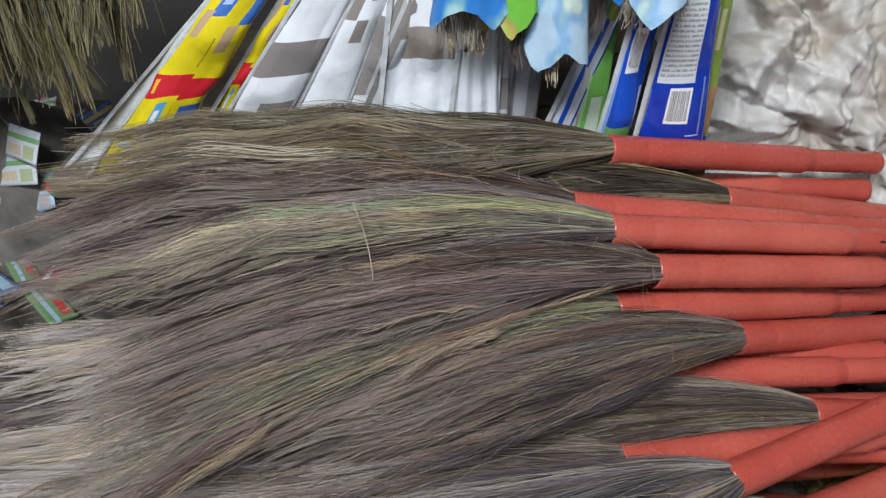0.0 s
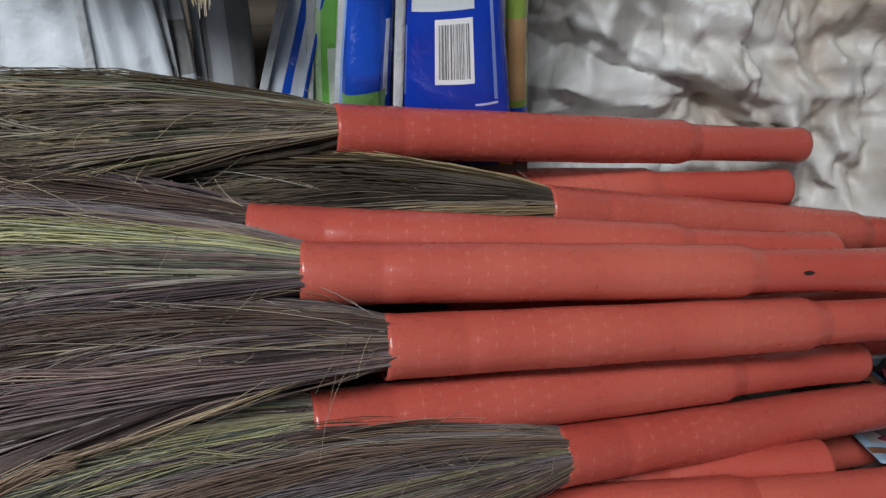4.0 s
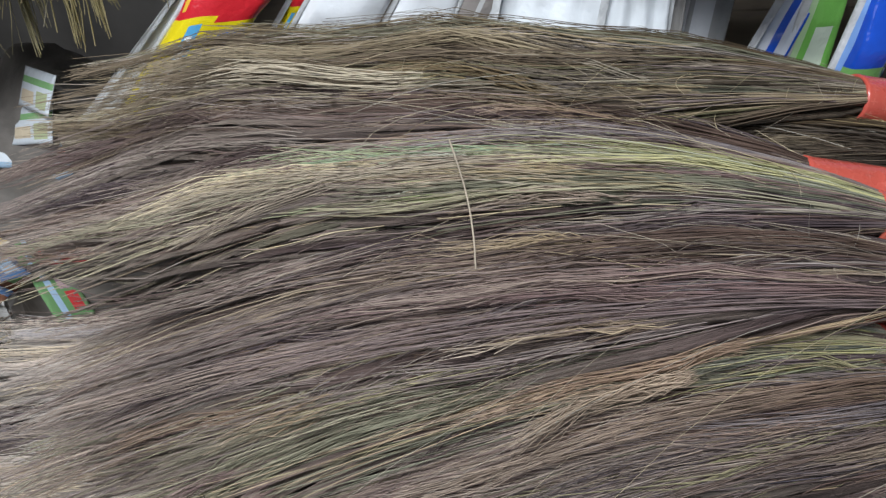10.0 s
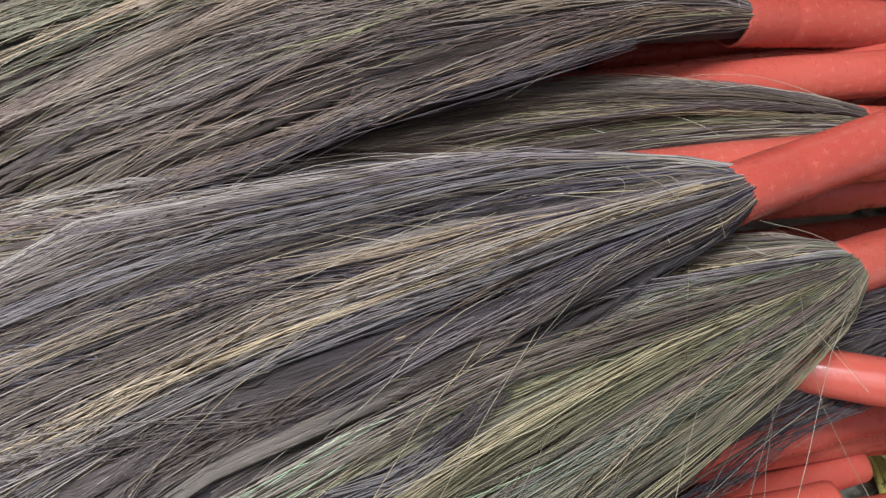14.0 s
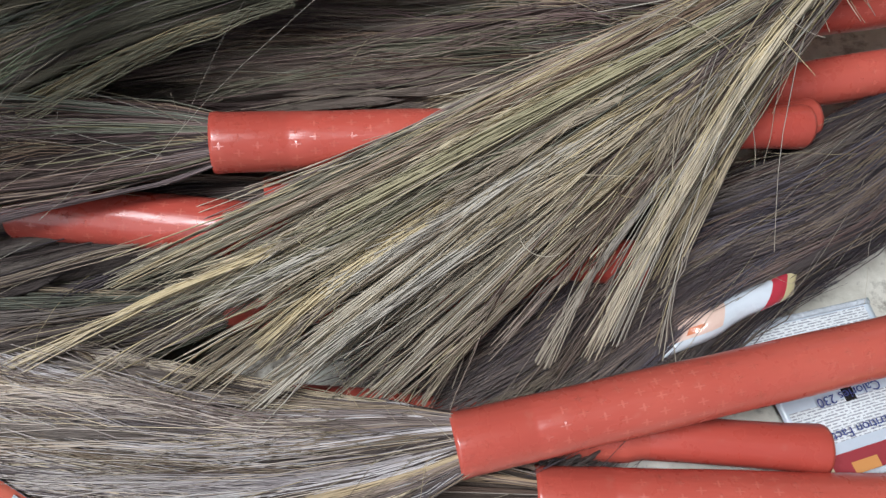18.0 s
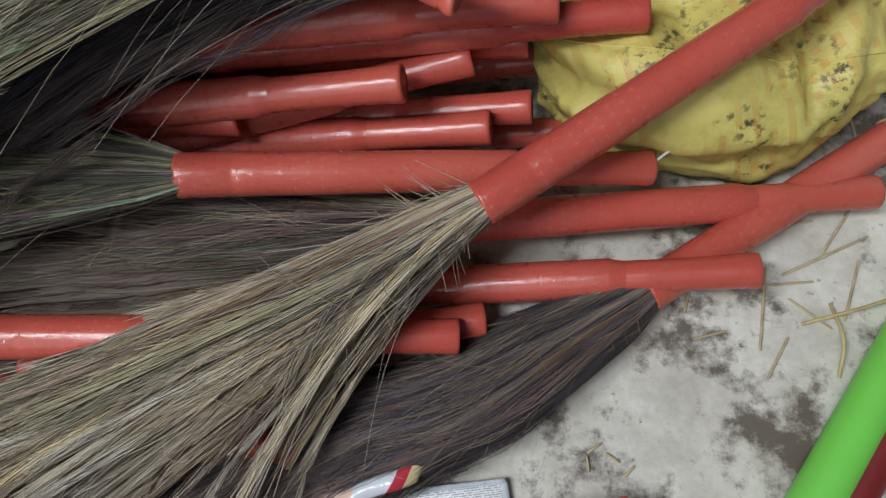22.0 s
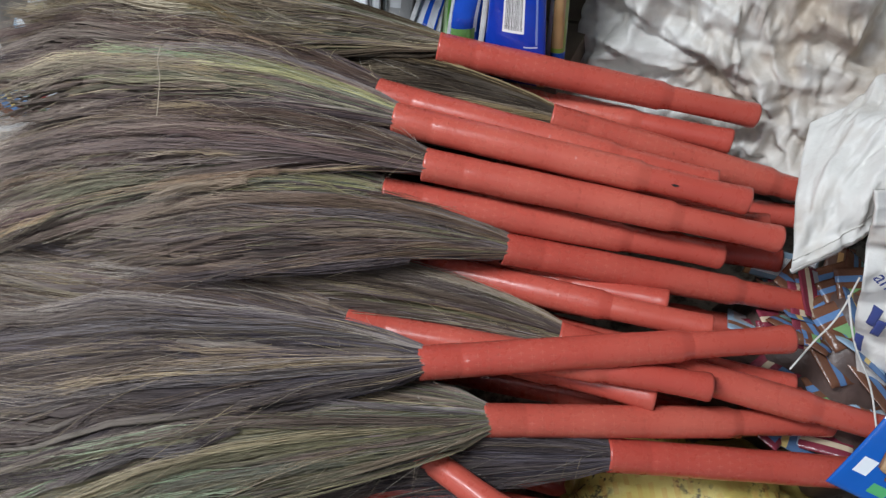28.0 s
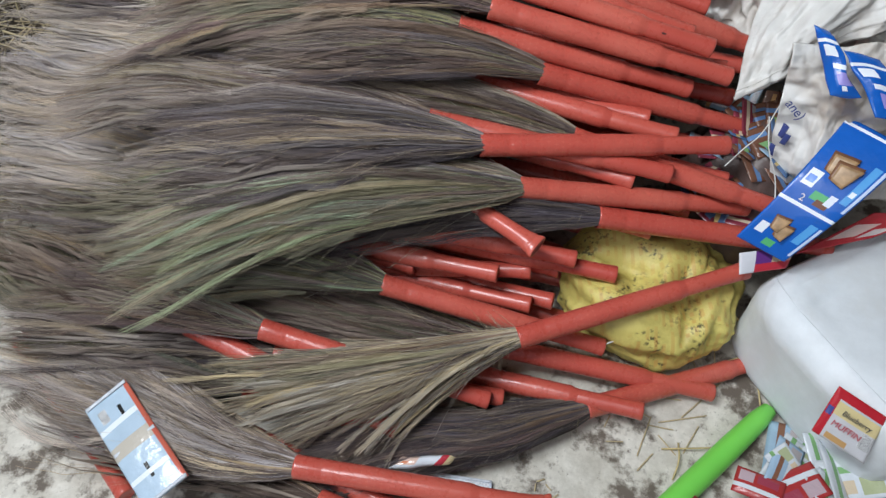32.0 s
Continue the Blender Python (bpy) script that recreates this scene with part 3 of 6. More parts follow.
        j = rs.randn(n, segs, 3) * (0.0013 * (0.3 + 0.7 * wavy) * np.minimum(1, u[..., None] * 2.5))
        p = p + j + np.cumsum(j, axis=1) * 0.5
        p[..., 2] = np.maximum(p[..., 2], 0.002 + droop)
        tags = ((which * 0.618) % 1.0) * 0.30 + SHEAF[home[which], 4] * 0.70
        st = strands_mesh(part, local(p.reshape(-1, 3)).reshape(p.shape), rs.uniform(0.5, 1.6, n) * thick, tags, HAIR[key], parent, rooted=start < 0.02)
        tagged(st, kind="stuff")
        if twigs:
            m = int(n * twigs)
            who, at = rs.randint(0, n, m), rs.uniform(0.30, 0.93, m) * (segs - 1)
            k = at.astype(int)
            f = (at - k)[:, None]
            q0, q1 = p[who, k], p[who, k + 1]
            o = q0 * (1 - f) + q1 * f
            d = (q1 - q0) / (np.linalg.norm(q1 - q0, axis=1, keepdims=True) + 1e-9)
            out = rs.randn(m, 3) * 0.5 + up[who, k] * 0.35
            out -= d * np.sum(out * d, axis=1, keepdims=True)
            ln = rs.uniform(0.010, 0.034, m)[:, None]
            spray = rs.uniform(0.08, 0.34, m)[:, None]
            tw = np.stack([o, o + (d + out * spray) * ln * 0.5, o + (d + out * spray * 0.75) * ln], axis=1)
            tw[..., 2] = np.maximum(tw[..., 2], 0.002 + droop)
            base = (u[who, k] / 1.05)[:, None] + np.array([0, 0.02, 0.04])[None, :]
            st = strands_mesh(part, local(tw.reshape(-1, 3)).reshape(tw.shape), rs.uniform(0.5, 1.1, m) * thick * 0.75, tags[who], HAIR[key], parent, along=base)
            tagged(st, kind="stuff")

    def tufts(n, key, lo=-1.0, hi=1.0, lift=0.0):
        """The larger locks that lie on one another."""
        sg = 9
        s = np.linspace(0, 1, sg) ** 1.35
        r0 = rs.uniform(lo, hi, n)
        r1 = np.clip(r0 * rs.uniform(0.8, 1.12, n) + rs.randn(n) * 0.22 * (hi - lo) / 2, -1.1, 1.1)
        start = np.where(rs.rand(n) < 0.45, rs.uniform(0.05, 0.55, n), 0.0)
        stop = rs.uniform(0.72, 0.92, n) * np.where(rs.rand(n) < 0.3, rs.uniform(0.6, 1.0, n), 1.0)
        stop = np.maximum(stop, start + 0.25)
        u = start[:, None] + s[None, :] * (stop - start)[:, None]
        c = bez(root, mid, tip, u)
        sd, up = axes(u)
        a = r0[:, None] * (1 - u ** 0.8) + r1[:, None] * u ** 0.8
        a = a + (rs.randn(n) * 0.16 * wavy)[:, None] * np.sin(math.pi * u * rs.uniform(0.9, 2.2, n)[:, None] + rs.uniform(0, 6, n)[:, None]) * u
        cut = np.clip(a, -1, 1)
        top = np.sqrt(np.maximum(0.0, 1 - cut ** 2))
        lev = rs.uniform(0.68, 0.94, n)[:, None] + lift
        p = c + sd * (a * width(u) * 0.95)[..., None] + up * (top * height(u) * (1 + (lev - 1) * np.minimum(1, u * 4)))[..., None]
        wave = np.cumsum(rs.randn(n, sg, 3) * 0.0016 * wavy, axis=1) * np.minimum(1, u * 3)[..., None]
        p = curl(p + wave, u, rs.randint(0, 4, n), sd, up)
        rl = rs.uniform(0.35, 1.4, n) * 0.0050 * tuft * (0.6 + 0.4 * w / 0.085)
        rad = rl[:, None] * (0.34 + 0.66 * np.minimum(1, u / 0.35)) * (1 - 0.90 * np.maximum(0, (s[None, :] - 0.55) / 0.45) ** 1.4) * (1 - 0.6 * np.where(start > 0, 1.0, 0.0)[:, None] * np.maximum(0, 1 - s[None, :] / 0.2))
        nx = up * top[..., None] + sd * cut[..., None]
        ax = np.gradient(p, axis=1)
        ax /= np.linalg.norm(ax, axis=2, keepdims=True) + 1e-9
        tx = np.cross(ax, nx)
        p[..., 2] = np.maximum(p[..., 2], 0.006)
        spin = np.array(inv[:3, :3])
        locks_mesh("bristle_sheath", local(p.reshape(-1, 3)).reshape(p.shape), tx @ spin.T, nx @ spin.T, rad, rs.rand(n), CORE[key], parent)

    tufts(max(12, n // 9), key)
    lay(int(n * 0.80), key, part=name)
    lay(int(n * 0.48), key, part=name, tips=True)
    for skey, frac, lo, hi, *span in streaks:
        if not span:
            tufts(max(3, int(n * frac / 22)), skey, lo, hi, 0.03)
        lay(int(n * frac), skey, lo, hi, 0.12, part=skey + "_bristles", span=span)
    # a few stray straws that stand out or lie across
    m = max(6, n // 50)
    s = np.linspace(0, 1, segs)
    a0 = rs.uniform(-0.9, 0.9, m)
    u = rs.uniform(0.02, 0.35, m)[:, None] + s[None, :] * rs.uniform(0.12, 0.5, m)[:, None]
    c = bez(root, mid, tip, u)
    sd, up = axes(u)
    drift = (a0[:, None] + s[None, :] * rs.randn(m)[:, None] * 1.0)
    p = c + sd * (drift * width(u))[..., None] + up * (height(u) * (np.sqrt(np.maximum(0.05, 1 - np.clip(drift, -1, 1) ** 2)) * 1.05 + 0.02) + 0.012 * np.sin(s * math.pi)[None, :] * rs.rand(m)[:, None])[..., None]
    p = p + np.cumsum(np.cumsum(rs.randn(m, segs, 3) * 0.0011, axis=1), axis=1)
    p[..., 2] = np.maximum(p[..., 2], 0.003)
    if twigs:
        nq = max(15, n // 70)
        q0 = bez(root, mid, tip, rs.uniform(0.02, 0.12, nq))
        sd, up = axes(np.full(nq, 0.05))
        ang = rs.uniform(-1.2, 1.2, nq)
        q0 = q0 + (sd * np.sin(ang)[:, None] + up * np.cos(ang)[:, None]) * 0.021
        way = np.tile(away, (nq, 1)) * 0.7 + sd * rs.randn(nq)[:, None] * 0.6 + up * 0.12
        turn = sd * rs.randn(nq)[:, None] * 1.4 - up * 0.3
        far = rs.uniform(0.015, 0.045, nq)[:, None, None] * s[None, :, None]
        curls = q0[:, None, :] + way[:, None, :] * far + turn[:, None, :] * far ** 2 * 14
        # thin fibres that have come loose and lie across the fan
        nw = max(5, int(n / 130))
        uw = rs.uniform(0.12, 0.82, nw)
        aw = rs.uniform(-0.75, 0.75, nw)
        sd, up = axes(uw)
        q0 = bez(root, mid, tip, uw) + sd * (aw * width(uw))[:, None] + up * (np.sqrt(1 - aw ** 2) * height(uw) * 1.02)[:, None]
        dw = np.cross(up, sd)
        heading = rs.randn(nw) * 1.1
        turns = rs.randn(nw) * 1.8
        lw = rs.uniform(0.018, 0.065, nw)
        bow = heading[:, None] + turns[:, None] * s[None, :]
        step = (lw / segs)[:, None, None]
        run = np.cumsum((dw[:, None, :] * np.cos(bow)[..., None] + sd[:, None, :] * np.sin(bow)[..., None]) * step, axis=1)
        fibres = q0[:, None, :] + run + up[:, None, :] * (0.004 + 0.007 * np.sin(math.pi * s)[None, :] * rs.rand(nw)[:, None])[..., None]
        p = np.concatenate([p, curls, fibres])
        m += nq + nw
    st = strands_mesh("stray_straw", local(p.reshape(-1, 3)).reshape(p.shape), np.full(m, thick * 0.6), rs.rand(m), HAIR["straw"], parent)
    tagged(st, kind="stuff")


def broom(L, R, tip, w, h, key, n, seed, label, streaks=(), length=LEN, flat=False, group="brooms in the heap", turn=0.0, **kw):
    """A grass broom: sleeve, grip, cap and fan of bristles. L: the sleeve's mouth, R: towards the grip's end."""
    L, R = Vector(L), Vector(R)
    d = (R - L).normalized()
    q = d.to_track_quat("X", "Z").to_matrix().to_4x4()
    ob = new("broom")
    ob.empty_display_size = 0.05
    ob.matrix_world = Matrix.Translation(L) @ q @ pose(0, 0, 0, turn, 0, 0)
    tagged(ob, label, "broom", group)
    handle_part("sleeve", SLEEVE, ob)
    handle_part("flat_grip" if flat else "grip", GRIP_FLAT if flat else GRIP, ob)
    handle_part("flat_end_cap" if flat else "end_cap", CAP_FLAT if flat else CAP, ob)
    if tip is not None:
        brush(ob, L + d * 0.012, -d, tip, w, h, key, n, seed, streaks, **kw)
    return ob


BR = "red-sleeved grass broom with brown bristles lying in the heap"
OL = "red-sleeved grass broom with olive green bristles lying in the heap"
DK = "red-sleeved grass broom with dark grey bristles lying in the heap"
ST = "red-sleeved grass broom with pale straw bristles lying on the heap"
# L, R, tip, half width, half height, kind, strands, seed, label, further
BROOMS = [
    ((-.348, .874, .640), (.079, 1.004, .524), (-1.08, .865, .615), .085, .050, "sepia", 2000, 11, BR, dict(arch=-.030, streaks=(("olive", .18, -.8, .6), ("grey", .15, -1, 1), ("straw", .10, -.9, .2, .35, 1.0),))),
    ((-.400, .915, .560), (.045, .961, .505), (-.95, .87, .56), .06, .035, "sepia", 300, 12, BR, {}),
    ((-.186, .872, .556), (.141, .945, .456), (-.88, .80, .55), .07, .040, "sepia", 900, 13, BR, {}),
    ((-.400, .784, .612), (.046, .846, .516), (-1.10, .730, .575), .080, .045, "umber", 1500, 14, BR, dict(arch=.022)),
    ((-.357, .746, .605), (.094, .822, .516), (-1.05, .670, .565), .080, .045, "umber", 1600, 15, BR, dict(arch=.025, streaks=(("green", .34, -.34, .08, 0, .50), ("straw", .20, -.85, -.40, .28, .78), ("olive", .14, -.85, -.36), ("grey", .30, .1, 1), ("mint", .42, -.34, .08, .32, .72)))),
    ((-.304, .713, .567), (.135, .812, .474), (-.955, .570, .492), .100, .052, "umber", 2700, 16, BR, dict(arch=.022, spread=.82, bend=.42, streaks=(("grey", .25, -1, 1),))),
    ((-.353, .680, .533), (.066, .809, .428), (-.96, .525, .450), .09, .050, "umber", 1600, 17, OL, dict(arch=.009, streaks=(("olive", .55, -1, .9), ("green", .40, -1, 1, 0, .34)))),
    ((-.194, .698, .464), (.219, .841, .345), (-.83, .520, .425), .09, .055, "umber", 2100, 18, DK, dict(arch=.03, streaks=(("olive", .12, -.9, .5), ("brown", .34, -1, 1), ("grey", .16, -1, 1), ("dark", .10, -1, -.4)))),
    ((-.100, .640, .385), (.345, .700, .300), (-.80, .47, .375), .075, .045, "brown", 1300, 19, BR, dict(arch=.014, streaks=(("olive", .15, -1, 1), ("grey", .30, -1, 1), ("straw", .10, -1, 1, .05, .6)))),
    ((-.351, .541, .424), (.089, .638, .370), (-1.13, .365, .345), .11, .050, "grey", 2200, 20, BR, dict(arch=.02, spread=.62, streaks=(("brown", .45, -1, 1), ("straw", .10, -1, .1, .25, .9),))),
    ((-.237, .514, .428), (.170, .720, .400), (-.84, .290, .370), .112, .055, "dark", 2200, 21, DK, dict(arch=.03, spread=.60, streaks=(("grey", .32, -1, 1),))),
    ((-.155, .506, .358), (.237, .700, .277), (-.76, .190, .305), .130, .055, "olive", 2400, 22, OL, dict(arch=.022, spread=.58, streaks=(("straw", .12, -1, .4, .5, 1.03), ("grey", .35, -1, 1), ("straw", .06, -1, 0), ("mint", .12, -1, .3, .45, 1.03)))),
    ((-.007, .548, .298), (.400, .700, .235), (-.60, .310, .215), .075, .045, "dark", 1600, 23, DK, dict(spread=.62)),
    ((-.067, .313, .172), (.283, .600, .222), (-.605, -.010, .085), .075, .042, "straw", 1100, 24, ST, dict(arch=.012, bend=.45, thick=.00085, spread=1.0, ragged=.34, locks=24, wavy=.25, core=False, tuft=.55, streaks=(("brown", .22, .1, 1), ("olive", .2, -1, 1)))),
    ((-.350, .304, .192), (.081, .404, .092), (-.92, .150, .170), .11, .048, "olive", 1400, 25, OL, dict(arch=.02, streaks=(("grey", .35, -1, 1), ("mint", .16, -1, 1), ("straw", .22, -1, 1, .35, 1.03)))),
    ((-.522, .130, .172), (-.075, .213, .080), (-1.04, .020, .140), .070, .038, "umber", 1300, 26, BR, dict(streaks=(("olive", .25, -1, 1),))),
    ((-.345, -.057, .108), (.092, .072, .080), (-.93, -.075, .06), .095, .040, "grey", 1900, 27, DK, dict(flat=True, turn=18, streaks=(("pale", .60, -1, 1, .05, .60), ("pale", .45, -1, 1, .3, 1.03)))),
    ((.092, .288, .045), (.319, .485, .028), (-.42, -.070, .020), .074, .036, "dark", 1900, 28, DK, dict(streaks=(("umber", .22, -1, 1),))),
    ((-.13, .325, .075), (.318, .430, .032), (-.74, .200, .130), .09, .055, "umber", 1700, 30, DK, dict(streaks=(("olive", .45, -1, 1),))),
    ((-.530, .045, .075), (-.085, .115, .030), (-1.08, -.035, .095), .095, .050, "grey", 1200, 31, BR, dict(streaks=(("olive", .3, -1, 1), ("pale", .25, -1, -.2, .4, 1.0)))),
    ((-.777, -.004, .075), (-.380, -.090, .030), (-1.28, .10, .10), .075, .045, "olive", 900, 29, OL, {}),
]
for L, R, tip, w, h, key, n, seed, label, more in BROOMS:
    ob = broom(L, R, tip, w, h, key, n, seed, label, **more)
    if seed == 15:
        # a small tear in the grip's film
        vs = []
        for k in range(9):
            half = .0015 * math.sin(math.pi * k / 8) ** .7
            for sgn in (-1, 1):
                an = 1.0 + sgn * half / .0175
                vs.append((.358 + .010 * k / 8, -.0174 * math.sin(an), .0174 * math.cos(an)))
        obj("tear", vs, [(2 * k, 2 * k + 1, 2 * k + 3, 2 * k + 2) for k in range(8)], plain("shadowed_hole", (.012, .008, .008), .8), ob, "small dark tear")
    if seed == 24:
        # this one has burst into three sheaves
        d = (Vector(R) - Vector(L)).normalized()
        for k, (end, ww, nn, kk) in enumerate((((-.545, -.055, .085), .080, 1050, "straw"), ((-.285, .035, .070), .060, 480, "straw"), ((-.42, .03, .06), .10, 500, "brown"))):
            brush(ob, Vector(L) + d * .012, -d, end, ww, .036, kk, nn, 240 + k, bend=.45, thick=.00085, spread=1.0, ragged=.42, locks=24, wavy=.25, core=False, tuft=.55)

# brooms lower in the heap, of which handles, ends or tips show between the others
LOWER = [
    ((-.27, .245, .035), (.194, .318, .066)), ((-.53, .36, .10), (-.076, .416, .128)),
    ((-.60, .34, .19), (-.149, .410, .206)), ((-.49, .40, .09), (-.040, .452, .112)), ((-.39, .43, .20), (.061, .514, .187)),
    ((-.665, .085, .150), (-.215, .085, .085)), ((-.42, .60, .35), (.034, .619, .344)), ((-.25, .66, .36), (.193, .712, .319)),
    ((-.44, .70, .40), (.021, .731, .399)), ((-.34, .80, .46), (.120, .860, .450)), ((-.38, .665, .425), (.079, .709, .395)),
    ((-.53, .105, .115), (-.062, .238, .055)), ((-.54, -.03, .055), (-.086, -.035, .040)), ((-.289, -.081, .055), (.165, -.06, .030)),
    ((-.20, .72, .30), (.255, .745, .260)), ((-.30, .62, .26), (.150, .690, .235)), ((-.36, .55, .25), (.095, .60, .245)), ((-.40, .46, .15), (-.05, .505, .150)), ((-.46, .35, .14), (-.10, .470, .165)),
    ((-.30, .84, .37), (.155, .900, .36)), ((-.26, .76, .30), (.20, .83, .29)), ((-.25, .90, .42), (.175, .955, .40)),
    ((-.40, .41, .25), (-.02, .490, .225)),
    ((-.42, .50, .05), (.03, .56, .05)), ((-.40, .58, .06), (.06, .62, .06)), ((-.40, .66, .08), (.10, .70, .08)),
    ((-.35, .74, .10), (.15, .78, .12)), ((-.30, .43, .04), (.02, .47, .04)),
]
for i, (L, R) in enumerate(LOWER):
    d = (Vector(L) - Vector(R)).normalized()
    L = Vector(R) + d * LEN
    t = L + d * 0.62
    broom(L, R, (t.x, t.y - 0.04, max(0.035, min(L.z, t.z) - 0.01)), .085, .035, ("grey", "brown", "olive", "grey")[i % 4], 220, 60 + i,
          "red-sleeved grass broom lying low in the heap", arch=0.0, segs=7, twigs=0)
broom((-.515, .545, .318), (-.088, .413, .334), None, 0, 0, "", 0, 0, "red broom handle with a folded open end sticking out", flat=True, turn=15)
broom((-1.06, -.052, .026), (-.600, -.232, .024), None, 0, 0, "", 0, 0, "dusty red broom handle lying on the floor")
ob = broom((.13, -.20, .024), (.335, .215, .024), None, 0, 0, "", 0, 0, "dark red broom handle lying on the floor")
MAROON = plain("maroon_plastic_film", (0.20, 0.022, 0.022), 0.35, 0.15, 9)
for part_of in ob.children:
    part_of.material_slots[0].link = "OBJECT"
    part_of.material_slots[0].material = MAROON
# the heap's far tips on the floor side
rs = np.random.RandomState(5)
for i in range(2, 12):
    y = 0.10 + 0.056 * i
    L = Vector((-.82 + rs.uniform(-.06, .06), y + .06, .10 + .024 * i))
    R = L + Vector((.44, .05, .0))
    broom(L, R, (-1.44 + rs.uniform(-.12, .14), y - .02 + rs.uniform(-.03, .03), .10 + .024 * i), .10, .045, ("pale", "pale", "grey", "pale")[i % 4], 800, 110 + i,
          "red-sleeved grass broom buried in the heap, pale tips showing", segs=8, ragged=.42, locks=24)

# ---- film and sacks ----
WHITE = sack_mat("white_woven_sack", (0.70, 0.685, 0.655), (0.37, 0.29, 0.21), -1.0)
CLEAN = sack_mat("clean_white_sack", (0.72, 0.76, 0.79), (0.63, 0.65, 0.65), 1.0, relief=0.12)
YEL = sack_mat("yellow_woven_sack", (0.64, 0.545, 0.155), (0.42, 0.34, 0.09), 16.0, 0.9, (0.48, 0.16, 0.03))


FOLDS = []
fr = random.Random(77)
for f, w in ((2.4, 1.0), (3.8, 0.80), (5.6, 0.58), (8.5, 0.30), (13.0, 0.14), (22.0, 0.06), (38.0, 0.03)):
    m3 = Matrix.Rotation(fr.uniform(0, 6.3), 3, "Z") @ Matrix.Rotation(fr.uniform(0, 6.3), 3, "X") @ Matrix.Rotation(fr.uniform(0, 6.3), 3, "Y")
    FOLDS.append((Matrix.Diagonal((f * 1.5, f * 0.55, f * 0.9)) @ m3, w, Vector((fr.uniform(0, 9), fr.uniform(0, 9), fr.uniform(0, 9)))))


def crumple(p, seed, amp):
    """Creased film or cloth: sharp, drawn-out ridges of many sizes, each size running its own way."""
    q = Vector(p) + Vector((seed * 1.7, seed * 0.9, seed * 2.3))
    total = 0.0
    for k, (m, w, o) in enumerate(FOLDS):
        x = abs(noise.noise(m @ q + o))
        total += w * ((0.22 - x) if k % 3 != 1 else (x - 0.22))
    return amp * total


THREAD = plain("grey_thread", (0.60, 0.58, 0.54), 0.7)


def creases(p, seed, amp, knot=None):
    """Heights of crumpled cloth: straight sharp ridges and valleys of three sizes, some of them drawn towards a knot (u, v)."""
    r = np.random.RandomState(int(seed * 31) + 5)
    lu = np.median(np.sum(np.linalg.norm(np.diff(p, axis=0), axis=2), axis=0))
    lv = np.median(np.sum(np.linalg.norm(np.diff(p, axis=1), axis=2), axis=1))
    x, y = np.meshgrid(np.linspace(0, lu, p.shape[0]), np.linspace(0, lv, p.shape[1]), indexing="ij")
    total = np.zeros(p.shape[:2])
    area = lu * lv / 0.36
    for num, reach, wide, high in ((30, 0.19, 0.060, 1.0), (110, 0.11, 0.024, 0.66), (260, 0.060, 0.011, 0.30)):
        for k in range(int(num * area)):
            cx, cy, an = r.uniform(0, lu), r.uniform(0, lv), r.uniform(0, math.pi)
            if knot and r.rand() < 0.55:
                an = math.atan2(knot[1] * lv - cy, knot[0] * lu - cx) + r.randn() * 0.12
            half, w = reach * r.uniform(0.5, 1.5), wide * r.uniform(0.5, 1.5)
            dx, dy = x - cx, y - cy
            along = (dx * math.cos(an) + dy * math.sin(an)) / half
            bend = 0.10 * r.randn() * half * along ** 2
            off = (dy * math.cos(an) - dx * math.sin(an) - bend) / w
            skew = np.where(off > 0, off * r.uniform(0.6, 1.7), -off)
            total += r.choice((-1, 1, 1)) * high * r.uniform(0.5, 1.2) * np.clip(1 - skew, 0, 1) * np.clip(1.25 - np.abs(along), 0, 1)
    return amp * total


def spread_out(x, nu, nv):
    """A grid of values drawn out to a finer grid."""
    iu, iv = np.linspace(0, x.shape[0] - 1.001, nu + 1), np.linspace(0, x.shape[1] - 1.001, nv + 1)
    a, b2 = iu.astype(int), iv.astype(int)
    fu, fv = (iu - a)[:, None, None], (iv - b2)[None, :, None]
    lo = x[a][:, b2] * (1 - fu) + x[a + 1][:, b2] * fu
    hi = x[a][:, b2 + 1] * (1 - fu) + x[a + 1][:, b2 + 1] * fu
    return lo * (1 - fv) + hi * fv


